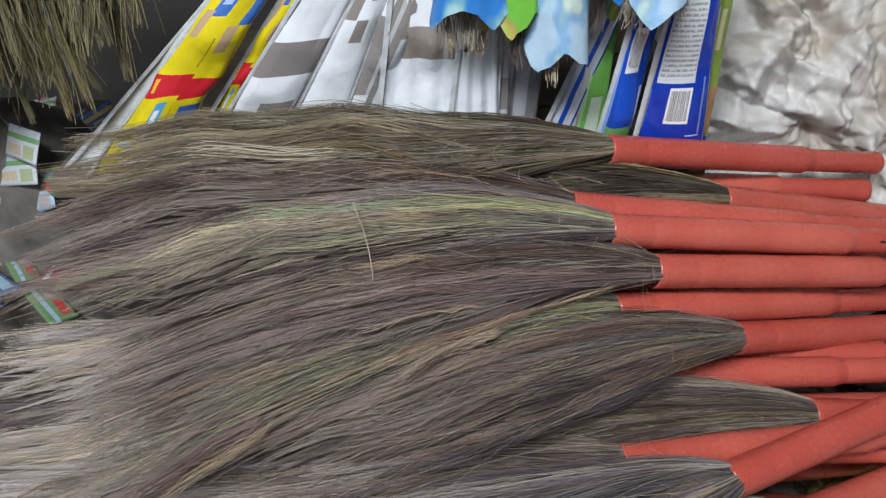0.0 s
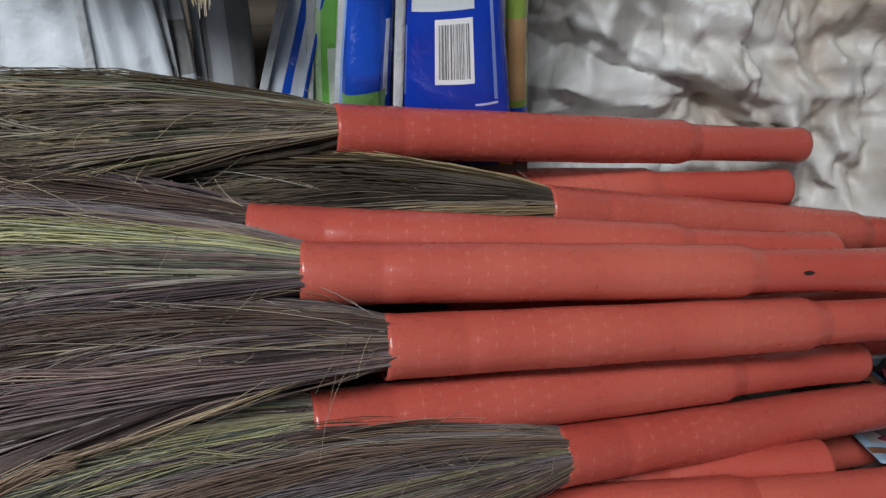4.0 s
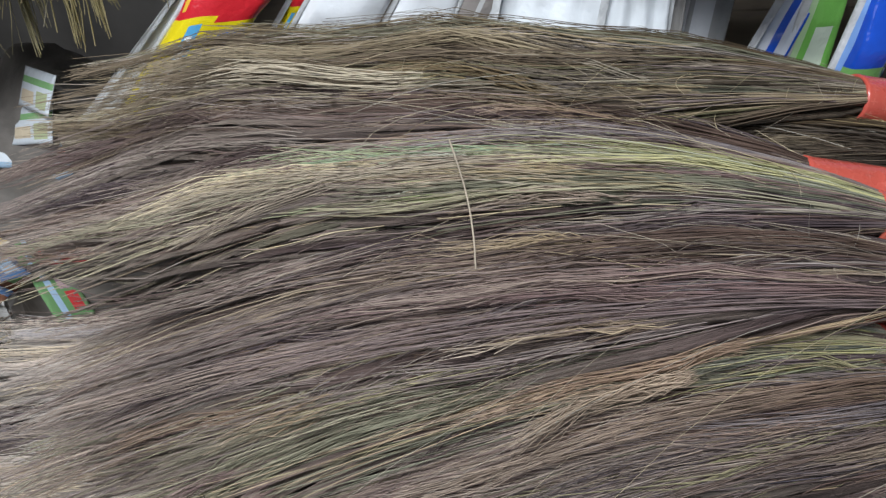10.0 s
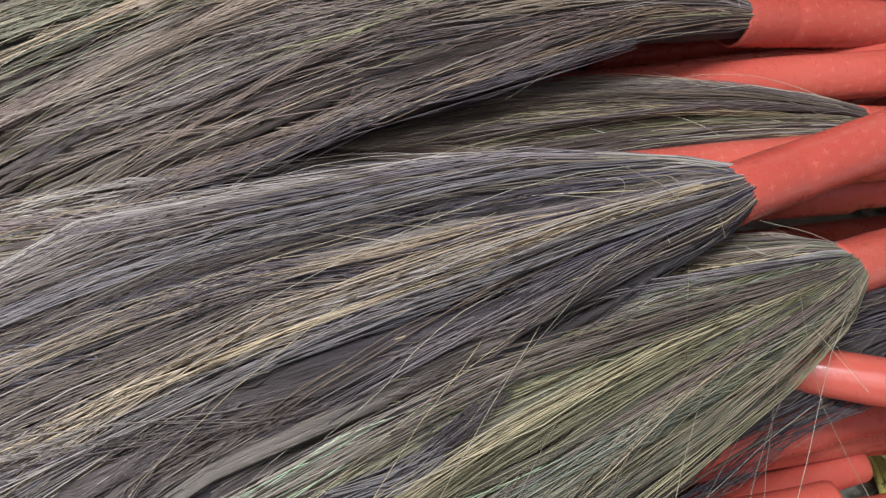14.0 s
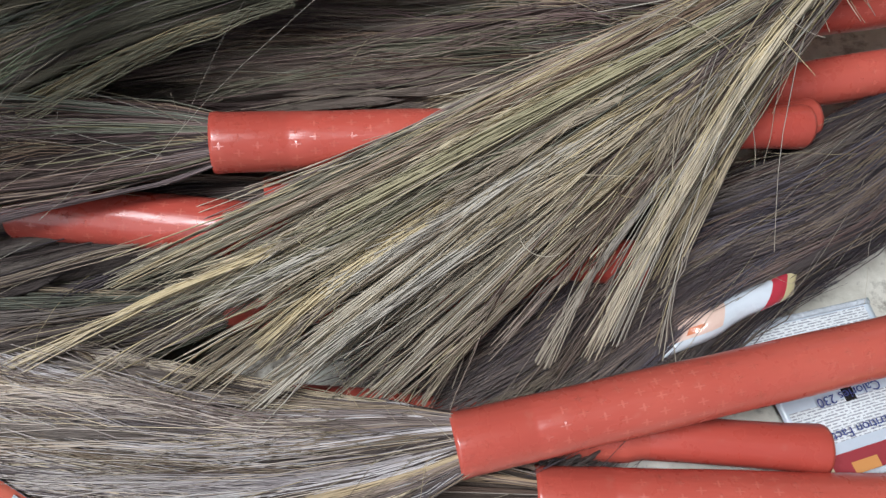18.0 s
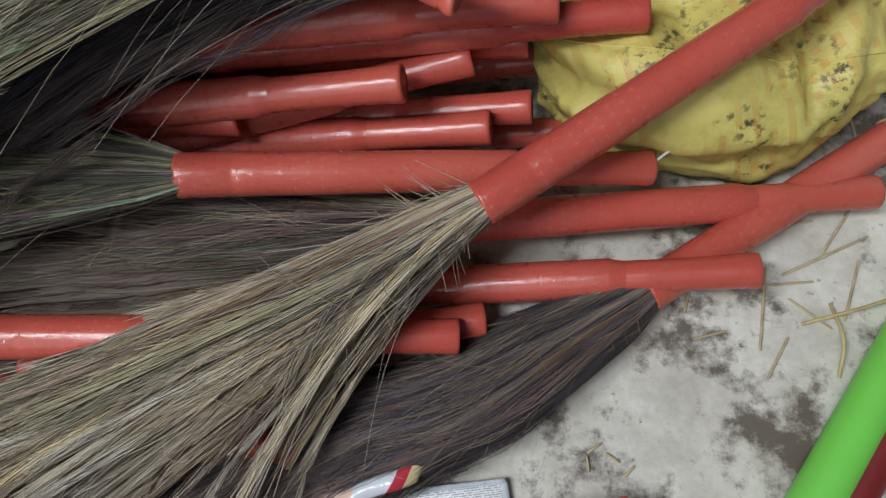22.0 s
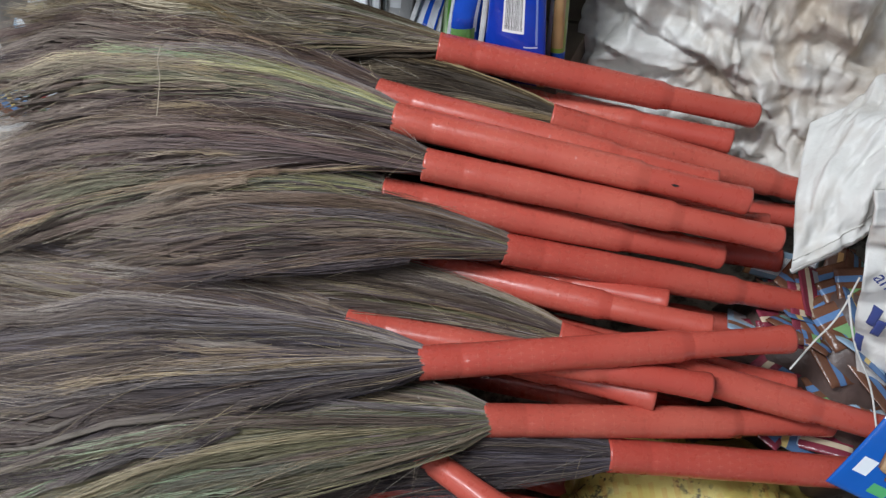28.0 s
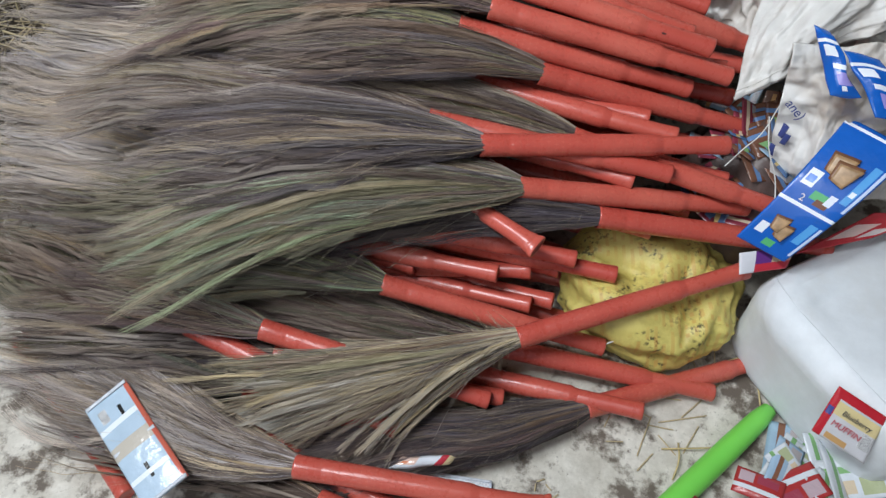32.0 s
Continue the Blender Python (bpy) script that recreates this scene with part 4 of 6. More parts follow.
def crushed(fn, nu, nv, slack, room, seed, lowest=0.003, crease=0.0, knot=None):
    """Cloth on a smooth form fn(u, v) that is cut too large by slack, one way here and the other there: it buckles into folds
    within room of the form, the long ones first. Gives points, normals, faces and UVs."""
    o = Vector((seed * 1.7, seed * 0.9, seed * 2.3))
    moved = None
    for part_of, rounds in ((6, 120), (2, 90), (1, 60)):
        ku, kv = max(10, nu // part_of), max(8, nv // part_of)
        p0 = np.array([[fn(i / ku, k / kv) for k in range(kv + 1)] for i in range(ku + 1)], dtype=float)
        nrm = np.cross(np.gradient(p0, axis=0), np.gradient(p0, axis=1))
        nrm /= np.linalg.norm(nrm, axis=2, keepdims=True) + 1e-9
        way = np.array([[noise.noise(Vector(q) * 6.5 - o) for q in row] for row in p0])
        way = np.clip(0.5 + 2.2 * way, 0.03, 0.97)
        cu, cv = 1 + (slack - 1) * 2 * way, 1 + (slack - 1) * 2 * (1 - way)
        if moved is None:
            push = np.array([[noise.noise(Vector(q) * 11.0 + o) + 0.7 * noise.noise(Vector(q) * 23.0 + o) for q in row] for row in p0])
            p = p0 + nrm * (push * room * 0.6)[..., None]
        else:
            p = p0 + spread_out(moved, ku, kv)
        ties = []
        for du, dv, weight in ((1, 0, 1.0), (0, 1, 1.0), (1, 1, 0.5), (1, -1, 0.5), (2, 0, 0.10), (0, 2, 0.10)):
            ua, ub = slice(0, ku + 1 - du), slice(du, ku + 1)
            va, vb = (slice(0, kv + 1 - dv), slice(dv, kv + 1)) if dv >= 0 else (slice(-dv, kv + 1), slice(0, kv + 1 + dv))
            grow = np.sqrt((cu[ua, va] * du) ** 2 + (cv[ua, va] * dv) ** 2) / math.hypot(du, dv)
            ties.append((ua, va, ub, vb, np.linalg.norm(p0[ub, vb] - p0[ua, va], axis=2) * grow, weight))
        for k in range(rounds):
            c, m = np.zeros_like(p), np.zeros(p.shape[:2])
            for ua, va, ub, vb, rest, weight in ties:
                d = p[ub, vb] - p[ua, va]
                t = d * (0.5 * weight * (1 - rest / (np.linalg.norm(d, axis=2) + 1e-9)))[..., None]
                c[ua, va] += t
                c[ub, vb] -= t
                m[ua, va] += weight
                m[ub, vb] += weight
            p = p + 1.5 * c / m[..., None]
            off = p - p0
            out = np.sum(off * nrm, axis=2)
            # the whole must not swell: take off the slow part
            slow = out
            for _ in range(4 if part_of == 6 else 0):
                e = np.pad(slow, 1, mode="edge")
                slow = (e[:-2, 1:-1] + e[2:, 1:-1] + e[1:-1, :-2] + e[1:-1, 2:] + e[1:-1, 1:-1]) / 5
            if part_of == 6:
                out = out - 0.6 * slow
            p = p0 + (off - nrm * out[..., None]) * 0.99 + nrm * np.clip(out, -room, room)[..., None]
            p[..., 2] = np.maximum(p[..., 2], lowest)
        moved = p - p0
    if crease:
        p = p + nrm * creases(p, seed, crease, knot)[..., None]
        p[..., 2] = np.maximum(p[..., 2], lowest)
    uv = [(i / nu, k / nv) for i in range(nu + 1) for k in range(nv + 1)]
    fs = [(i * (nv + 1) + k, (i + 1) * (nv + 1) + k, (i + 1) * (nv + 1) + k + 1, i * (nv + 1) + k + 1) for i in range(nu) for k in range(nv)]
    return p, nrm, fs, uv


def blob(name, centre, size, mat, label, cat, seed, slack=1.15, nu=120, nv=80, turn=0.0, square=1.0, room=0.04, crease=0.008):
    """A stuffed sack of creased cloth, its seam underneath."""
    rot = Matrix.Rotation(radians(turn), 3, "Z")

    def fn(u, v):
        a, e = u * 2 * math.pi - math.pi / 2, (v - 0.5) * math.pi
        q = Vector((math.sin(e), math.cos(a) * math.cos(e), math.sin(a) * math.cos(e)))
        if square < 1:
            q = Vector([math.copysign(abs(x) ** square, x) for x in q])
        w = rot @ Vector((q.x * size[0], q.y * size[1], q.z * size[2]))
        return (centre[0] + w.x, centre[1] + w.y, max(0.003, centre[2] + w.z))
    p, _, fs, uv = crushed(fn, nu, nv, slack, room, seed, crease=crease)
    ob = tagged(obj(name, p.reshape(-1, 3), fs, mat, uv=uv), label, cat)
    if cat == "sack":
        line = p[int(nu * 0.60), 2:-2]
        strands_mesh("seam", line[None], np.array([0.0016]), np.array([0.3]), mat, ob, "sewn seam")
    return ob


def drape(name, corners, mat, label, seed, slack=1.12, nu=80, nv=80, room=0.03, bow=0.03, crease=0.012, knot=None):
    """An empty sack of doubled cloth lying between four corners."""
    c = [Vector(q) for q in corners]
    up = (c[1] - c[0]).cross(c[3] - c[0]).normalized()

    def fn(u, v):
        q = quad_at(c, u, v) + up * bow * math.sin(math.pi * u) * math.sin(math.pi * v)
        return q + 0.02 * noise.noise_vector(q * 7.0 + Vector((seed, 0, 0)))
    p, nrm, fs, uv = crushed(fn, nu, nv, slack, room, seed, crease=crease, knot=knot)
    n = p.shape[0] * p.shape[1]
    under = p - nrm * 0.006
    rim = [i * (nv + 1) for i in range(nu + 1)] + [nu * (nv + 1) + k for k in range(1, nv + 1)]
    rim += [i * (nv + 1) + nv for i in range(nu - 1, -1, -1)] + [k for k in range(nv - 1, 0, -1)]
    edge = [(rim[k], n + rim[k], n + rim[(k + 1) % len(rim)], rim[(k + 1) % len(rim)]) for k in range(len(rim))]
    vs = np.concatenate([p.reshape(-1, 3), under.reshape(-1, 3)])
    ob = tagged(obj(name, vs, fs + [tuple(n + x for x in reversed(f)) for f in fs] + edge, mat, uv=uv + uv), label, "sack")
    strands_mesh("hem", (p[:, 0] - nrm[:, 0] * 0.003)[None], np.array([0.0042]), np.array([0.3]), mat, ob, "stitched hem")
    strands_mesh("seam", (p[:, 6] + nrm[:, 6] * 0.0006)[None], np.array([0.0010]), np.array([0.3]), THREAD, ob, "row of stitches")
    return ob


def quad_at(c, u, v):
    return (c[0] * (1 - u) + c[1] * u) * (1 - v) + (c[3] * (1 - u) + c[2] * u) * v


def sheet(name, corners, mat, parent=None, label="", thick=0.006, amp=0.004, nu=22, nv=22, seed=0.0, bow=0.0, ripple=0.0, wob=0.0):
    """A closed pouch or folded sheet between four corners (u along the first side, v away from it)."""
    c = [Vector(p) for p in corners]
    nrm = (c[1] - c[0]).cross(c[3] - c[0]).normalized()

    def side(sign):
        def fn(u, v):
            p = quad_at(c, u, v)
            edge = min(1.0, 5.0 * min(u, 1 - u)) * min(1.0, 7.0 * min(v, 1 - v))
            k = crumple(p, seed, amp) + ripple * math.sin(u * 19 + v * 5 + seed) * 0.5
            puff = thick * (math.sin(math.pi * u) * math.sin(math.pi * v)) ** 0.45 if 0 < u < 1 and 0 < v < 1 else 0
            if wob:
                p = p + wob * noise.noise_vector(p * 9.0 + Vector((seed, 0, 0))) + 0.5 * wob * noise.noise_vector(p * 24.0)
            p = p + nrm * (sign * (puff + 0.0006) + k * (0.35 + 0.65 * edge) + bow * math.sin(math.pi * v))
            p.z = max(p.z, 0.002)
            return p
        return fn
    v1, f1, u1 = grid(side(1), nu, nv)
    v2, f2, u2 = grid(side(-1), nu, nv)
    n = len(v1)
    f2 = [tuple(n + i for i in reversed(f)) for f in f2]
    rim = [i * (nv + 1) for i in range(nu + 1)] + [nu * (nv + 1) + j for j in range(1, nv + 1)]
    rim += [i * (nv + 1) + nv for i in range(nu - 1, -1, -1)] + [j for j in range(nv - 1, 0, -1)]
    f3 = [(rim[k], n + rim[k], n + rim[(k + 1) % len(rim)], rim[(k + 1) % len(rim)]) for k in range(len(rim))]
    ob = obj(name, v1 + v2, f1 + f2 + f3, mat, parent, label, uv=u1 + u2)
    return ob


def thing_sheet(name, label, cat, corners, mat, group="", **kw):
    return tagged(sheet(name, corners, mat, **kw), label, cat, group)


def lettering(body, corners, u, v, size, mat, parent, lift=0.004, turn=0.0):
    """Flat words lying on a sheet at (u, v)."""
    c = [Vector(p) for p in corners]
    x = (c[1] - c[0]).normalized()
    nrm = (c[1] - c[0]).cross(c[3] - c[0]).normalized()
    y = nrm.cross(x)
    cu = bpy.data.curves.new("lettering", "FONT")
    cu.body, cu.size, cu.align_x, cu.align_y = body, size, "CENTER", "CENTER"
    cu.extrude = 0.0002
    cu.materials.append(mat)
    ob = new("lettering", cu)
    o = quad_at(c, u, v) + nrm * lift
    m = Matrix((x, y, nrm)).transposed().to_4x4()
    m.translation = o
    ob.parent = parent
    ob.matrix_world = m @ pose(0, 0, 0, 0, 0, turn)
    return ob


INK_BLUE, INK_WHITE, INK_DARK = plain("blue_ink", (0.05, 0.07, 0.25), 0.5), plain("white_ink", (0.85, 0.86, 0.88), 0.4), plain("dark_ink", (0.03, 0.03, 0.05), 0.5)
INK_RED = plain("red_ink", (0.50, 0.03, 0.05), 0.5)

# sacks behind and beside the handles
drape("heaped_sack", ((-.225, 1.015, .42), (.36, 1.025, .42), (.52, 1.37, .98), (-.195, 1.30, .98)), WHITE, "crumpled dirty white woven sack heaped behind the brooms", 1.0, 1.16, 190, 170, .055, .07, .022, (.66, .06))
drape("heaped_sack", ((.33, .985, .42), (.86, .90, .44), (.90, 1.24, .96), (.40, 1.25, .98)), WHITE, "crumpled white woven sack leaning on another sack", 2.0, 1.16, 150, 140, .055, .07, .022)
blob("sack", (.36, 1.58, .45), (.55, .20, .45), WHITE, "stuffed dirty white woven sack standing behind other sacks", "sack", 5, 1.14, 90, 60, square=.80, room=.03)
flap = ((.150, .782, .456), (.40, .975, .615), (.40, 1.15, .735), (.138, .940, .562))
drape("empty_sack", flap, WHITE, "dirty white empty sack draped over broom ends", 7.0, 1.06, 100, 80, .016, .030, .010, (0, 0))
C = ((.262, .757, .300), (.47, .770, .330), (.45, .890, .600), (.203, .800, .574))
ob = drape("printed_sack", C, WHITE, "white woven sack with blue printing beside broom ends", 9.0, 1.08, 84, 84, .018, .040, .010)
lettering("ane)", C, .11, .64, .024, INK_BLUE, ob, lift=.034, turn=-45)
for u, v, s in ((.10, .42, .5), (.14, .36, .5), (.08, .28, .4)):
    sheet("print_patch", [quad_at([Vector(p) for p in C], u + du, v + dv) + Vector((-.012, -.030, .022)) for du, dv in ((-.05 * s, -.03), (.03 * s, -.05), (.05 * s, .03), (-.02, .05))], INK_BLUE, ob, thick=.0005, amp=.003, nu=10, nv=10, wob=.010)
blob("sack", (.572, .603, .120), (.197, .212, .130), CLEAN, "plump clean white woven bag standing on the floor", "sack", 3, 1.03, turn=-40, square=.40, room=.008, crease=.0014)
yb = blob("yellow_sack", (.125, .582, .080), (.172, .145, .095), YEL, "crumpled dirty yellow woven bag on the floor", "sack", 4, 1.15, 130, 90, square=.85, room=.024, crease=.006)

# blue printed wrapper strip
BLUE = (0.012, 0.115, 0.50)
WRAP = print_mat("blue_printed_film", BLUE, [
    (0, 1, .36, .385, (.80, .84, .90)), (0, 1, .955, .975, (.80, .84, .90)),
    (.10, .30, .50, .62, (.78, .82, .88)), (.13, .26, .53, .58, (.15, .30, .75)), (.38, .62, .44, .50, (.10, .42, .16)), (.50, .72, .41, .455, (.16, .06, .03)),
    (.78, .90, .50, .80, (.10, .35, .72)), (.80, .88, .56, .60, (.8, .85, .9)), (.93, .98, .45, .80, (.55, .65, .85)), (.62, .74, .44, .52, (.7, .75, .85)),
    (.12, .28, .10, .18, (.78, .82, .88)), (.40, .60, .04, .09, (.10, .42, .16)), (.76, .90, .14, .30, (.10, .35, .72)), (.93, .98, .05, .30, (.55, .65, .85))], 0.25, 0.35)
W = ((.238, .598, .308), (.329, .590, .290), (.445, .742, .478), (.337, .785, .478))
ob = thing_sheet("food_wrapper", "blue printed film strip with tan pastry pictures on a sack", "wrapper", W, WRAP, thick=.0012, amp=.004, nu=24, nv=60, seed=3.0, bow=.022)
TAN, CRUST = plain("tan_print", (0.52, 0.33, 0.17), 0.4, 0.25, 60), plain("brown_print", (0.20, 0.09, 0.04), 0.4)
wq = [Vector(p) for p in W]
wn3 = (wq[1] - wq[0]).cross(wq[3] - wq[0]).normalized()
for v0, s in ((.66, 1.0), (.17, .72)):
    for du, dv, col, nm in ((.36, .03, CRUST, "pastry_edge"), (.38, .02, TAN, "pastry_print"), (.50, -.01, CRUST, "pastry_edge"), (.53, -.02, TAN, "pastry_print")):
        k = .9 if nm == "pastry_print" else 1.0
        pts = [quad_at(wq, du + a * s * k, v0 + dv + b * s * k) + wn3 * (.0065 + .022 * math.sin(math.pi * (v0 + dv)) + (.0012 if col is TAN else 0) + (.002 if du > .45 else 0)) for a, b in ((-.13, -.05), (.12, -.07), (.19, .10), (-.20, .08))]
        sheet(nm, pts, col, ob, thick=.0003, amp=.0015, nu=6, nv=6)
lettering("2", W, .30, .42, .018, INK_WHITE, ob, .026, 0)
WRAP2 = print_mat("blue_white_film", BLUE, [(0, 1, .20, .26, (.8, .84, .9)), (.1, .5, .30, .45, (.8, .84, .9)), (.2, .8, .55, .62, (.75, .8, .88)), (.3, .9, .66, .85, (.30, .26, .62)), (.4, .6, .86, .92, (.8, .84, .9))], 0.25, 0.6)
thing_sheet("food_wrapper", "crumpled blue and white printed film on a sack", "wrapper", ((.218, .800, .622), (.247, .800, .614), (.327, .735, .559), (.280, .725, .553)), WRAP2, thick=.006, amp=.026, nu=30, nv=30, seed=5.0, wob=.012)
ob = thing_sheet("food_wrapper", "crumpled blue printed film with a white line", "wrapper", ((.280, .785, .592), (.335, .795, .584), (.410, .735, .538), (.347, .720, .542)), WRAP2, thick=.006, amp=.026, nu=30, nv=30, seed=6.0, wob=.012)
TRI = print_mat("purple_red_film", (0.62, 0.45, 0.30), [(0, .30, 0, 1, (.62, .62, .66)), (.30, .62, .35, 1, (.12, .03, .20)), (.30, 1, 0, .38, (.50, .03, .05))], 0.3, 0.5)
thing_sheet("food_wrapper", "torn purple, red and grey film scrap by a handle end", "wrapper", ((.268, .560, .252), (.345, .610, .252), (.345, .640, .285), (.255, .590, .275)), TRI, thick=.003, amp=.006, seed=2.0)
REDF = print_mat("red_printed_film", (0.52, 0.05, 0.06), [(.1, .5, .3, .7, (.75, .55, .5)), (.6, .9, .2, .5, (.70, .62, .6))], 0.25, 0.7)
thing_sheet("food_wrapper", "crumpled red printed film strip above a white bag", "wrapper", ((.352, .640, .262), (.47, .715, .285), (.56, .80, .300), (.46, .755, .310)), REDF, thick=.005, amp=.015, seed=8.0)

# the scrap heap by the handle ends
cols = [(0.50, 0.05, 0.05), (0.12, 0.22, 0.42), (0.62, 0.66, 0.70), (0.55, 0.42, 0.16), (0.20, 0.38, 0.16), (0.30, 0.05, 0.08), (0.35, 0.48, 0.62), (0.60, 0.50, 0.36), (0.22, 0.10, 0.06)]
SCRAP = []
rr = random.Random(8)
for i in range(9):
    a, b = cols[(i + 2) % 9], cols[(i + 5) % 9]
    SCRAP.append(print_mat("printed_scrap_film", tuple(x * (1.0 if i in (2, 6) else 0.75) for x in cols[i]), [(0, 1, .62, .78, a), (.12, .55, .15, .45, b), (.62, .92, .10, .50, tuple(.5 * (p + q) for p, q in zip(a, b)))], 0.25, 0.8))


def scrap(x, y, z, size, tilt, spin, i, label, group, amp=.013):
    m = pose(x, y, z, tilt, rr.uniform(-25, 25), spin)
    pts = [m @ Vector(p) for p in ((-size, -size * .6, 0), (size, -size * .6, 0), (size, size * .6, 0), (-size, size * .6, 0))]
    return thing_sheet("film_scrap", label, "wrapper", pts, SCRAP[i % 9], group, thick=.004, amp=amp, nu=14, nv=12, seed=i * 1.3)


# dark lump added to fill the gap and carry the scraps
blob("scrap_filler", (.255, .845, .180), (.150, .125, .180), plain("dim_brown_filler", (.12, .08, .07), .4, .3, 20, .5), "dim filler lump under the film scraps by broom ends", "bag", 12, 1.12, 60, 40)
for i in range(30):
    x, y = .150 + rr.uniform(0, .15), .700 + rr.uniform(0, .16)
    z = .180 + .180 * math.sqrt(max(0.05, 1 - ((x - .255) / .152) ** 2 - ((y - .845) / .127) ** 2))
    scrap(x, y, max(z, .235) + rr.uniform(0, .02), rr.uniform(.034, .056), rr.uniform(0, 24), rr.uniform(0, 180), (8, 5, 1, 8, 5, 8, 6, 8)[i % 8], "flat printed film sachet beside the broom ends", "scraps by the handles", .006)
for i in range(22):
    x, y = .150 + rr.uniform(0, .17), .765 + rr.uniform(0, .12)
    z = .180 + .180 * math.sqrt(max(0.05, 1 - ((x - .255) / .152) ** 2 - ((y - .845) / .127) ** 2))
    scrap(x, y, z + rr.uniform(0, .025), rr.uniform(.026, .046), rr.uniform(5, 40), rr.uniform(0, 180), (5, 8, 6, 5, 1, 8)[i % 6], "small crumpled printed film sachet under the draped sack", "scraps by the handles")
for i in range(15):
    scrap(.40 + rr.uniform(0, .16), .26 + rr.uniform(0, .11), .03 + rr.uniform(0, .05), rr.uniform(.035, .065), rr.uniform(-20, 40), rr.uniform(0, 180), (2, 6, 2, 2, 0)[i % 5], "crumpled printed film scrap on the floor", "scraps by the bag", .010)

for label, q, base, rects in (
        ("grey-blue printed sachet wedged under broom ends", ((.111, .888, .33), (.187, .886, .33), (.189, .908, .37), (.115, .909, .37)), (.22, .32, .42), [(.08, .9, .2, .8, "lines"), (0, .12, 0, 1, (.40, .20, .08))]),
        ("pale blue printed film strip under broom ends", ((.182, .875, .34), (.200, .877, .34), (.207, .924, .38), (.188, .918, .38)), (.42, .56, .68), [(.2, .8, .1, .9, "lines")]),
        ("brown printed sachet beneath the draped sack", ((.210, .884, .33), (.252, .882, .33), (.249, .932, .38), (.213, .925, .38)), (.13, .07, .05), [(.4, .6, .1, .9, (.48, .28, .12))]),
        ("red printed sachet with a yellow label by the broom ends", ((.172, .792, .30), (.251, .773, .30), (.255, .861, .345), (.189, .866, .345)), (.36, .03, .04), [(.30, .56, .25, .80, (.62, .56, .26)), (.36, .50, .32, .72, "lines"), (.60, .80, .35, .62, (.06, .10, .35)), (.05, .25, .3, .8, (.45, .22, .06))]),
        ("dark blue printed sachet by the broom ends", ((.143, .827, .30), (.189, .831, .30), (.199, .862, .32), (.147, .853, .32)), (.05, .07, .14), [(.1, .6, .2, .5, (.5, .52, .5)), (.6, .95, .3, .8, (.35, .45, .6))])):
    thing_sheet("food_sachet", label, "wrapper", q, print_mat("sachet_film", base, rects, 0.22, 0.7), "scraps by the handles", thick=.004, amp=.010, nu=20, nv=18, seed=base[0] * 40, wob=.004)

# muffin pouch
MUF = print_mat("muffin_film", (0.58, 0.58, 0.60), [(0, 1, .82, 1, (.45, .02, .03)), (0, .14, 0, 1, (.45, .02, .03)), (.14, 1, .52, .78, (.66, .55, .28)), (.02, .12, .45, .62, (.05, .07, .25)), (.75, .98, .2, .5, "bars"), (.2, .6, .04, .16, (.5, .3, .12))], 0.2, 0.6)
M4 = ((0.449, 0.341, 0.191), (0.54, 0.325, 0.176), (0.541, 0.385, 0.241), (0.458, 0.4, 0.259))
ob = thing_sheet("muffin_pouch", "red and cream printed food pouch leaning on a white bag", "pouch", M4, MUF, thick=.006, amp=.006, seed=4.0)
lettering("Blueberry", M4, .55, .64, .0125, INK_DARK, ob, .009)
lettering("MUFFIN", M4, .46, .38, .0145, INK_RED, ob, .009)

# floor wrappers
SEAL_FILM = plain("pale_crimped_film", (0.62, 0.66, 0.72), 0.25, 0.15, 90, 0.6)
NUT = print_mat("nutrition_film", (0.60, 0.66, 0.74), [(0, 1, 0, .16, (.34, .05, .06)), (.05, .95, .62, .96, "lines"), (.05, .90, .22, .44, "lines"), (.48, .56, .42, .56, (.02, .02, .02)), (.1, .16, .03, .12, (.7, .6, .4)), (.3, .5, .03, .10, (.65, .3, .1))], 0.22, 0.5)
N4 = ((-.079, -.062, .012), (.014, -.026, .012), (-.022, .092, .012), (-.129, .062, .012))
ob = thing_sheet("food_pouch", "pale blue food pouch with nutrition print on the floor", "pouch", N4, NUT, thick=.004, amp=.009, nu=30, nv=30, seed=1.0)
for v0, v1 in ((.0, .035), (.965, 1.0)):
    q = [Vector(p) for p in N4]
    sheet("seal", [quad_at(q, u, v) + Vector((0, 0, .004)) for u, v in ((.01, v0), (.99, v0), (.99, v1), (.01, v1))], SEAL_FILM, ob, "crimped seal", thick=.0008, amp=.003, nu=24, nv=4, seed=1.0)
lettering("Nutrition Facts", N4, .50, .26, .010, INK_BLUE, ob, .007, 180)
lettering("Calories 230", N4, .50, .46, .010, INK_BLUE, ob, .007, 180)
ROLL = print_mat("snack_film", (0.66, 0.70, 0.76), [(0, .35, .3, 1, (.70, .50, .42)), (.72, .86, 0, 1, (.45, .04, .06)), (.86, 1, 0, 1, (.62, .52, .30)), (.1, .2, .4, .6, (.6, .2, .1))], 0.15, 0.7)
thing_sheet("food_wrapper", "twisted clear and white food wrapper on the floor", "wrapper", ((-.200, .020, .070), (-.095, .077, .064), (-.088, .102, .064), (-.190, .050, .074)), ROLL, thick=.008, amp=.018, nu=34, nv=18, seed=3.5, wob=.008)
PK = print_mat("pale_blue_film", (0.42, 0.53, 0.64), [(0, 1, .90, 1, (.50, .12, .08)), (.44, .56, 0, .90, (.46, .42, .36)), (.15, .28, .58, .66, (.02, .02, .02)), (.70, .83, .42, .50, (.02, .02, .02)), (.10, .22, .16, .34, "bars"), (.25, .30, 0, .9, (.70, .75, .80)), (.76, .80, 0, .9, (.70, .75, .80))], 0.2, 0.5)
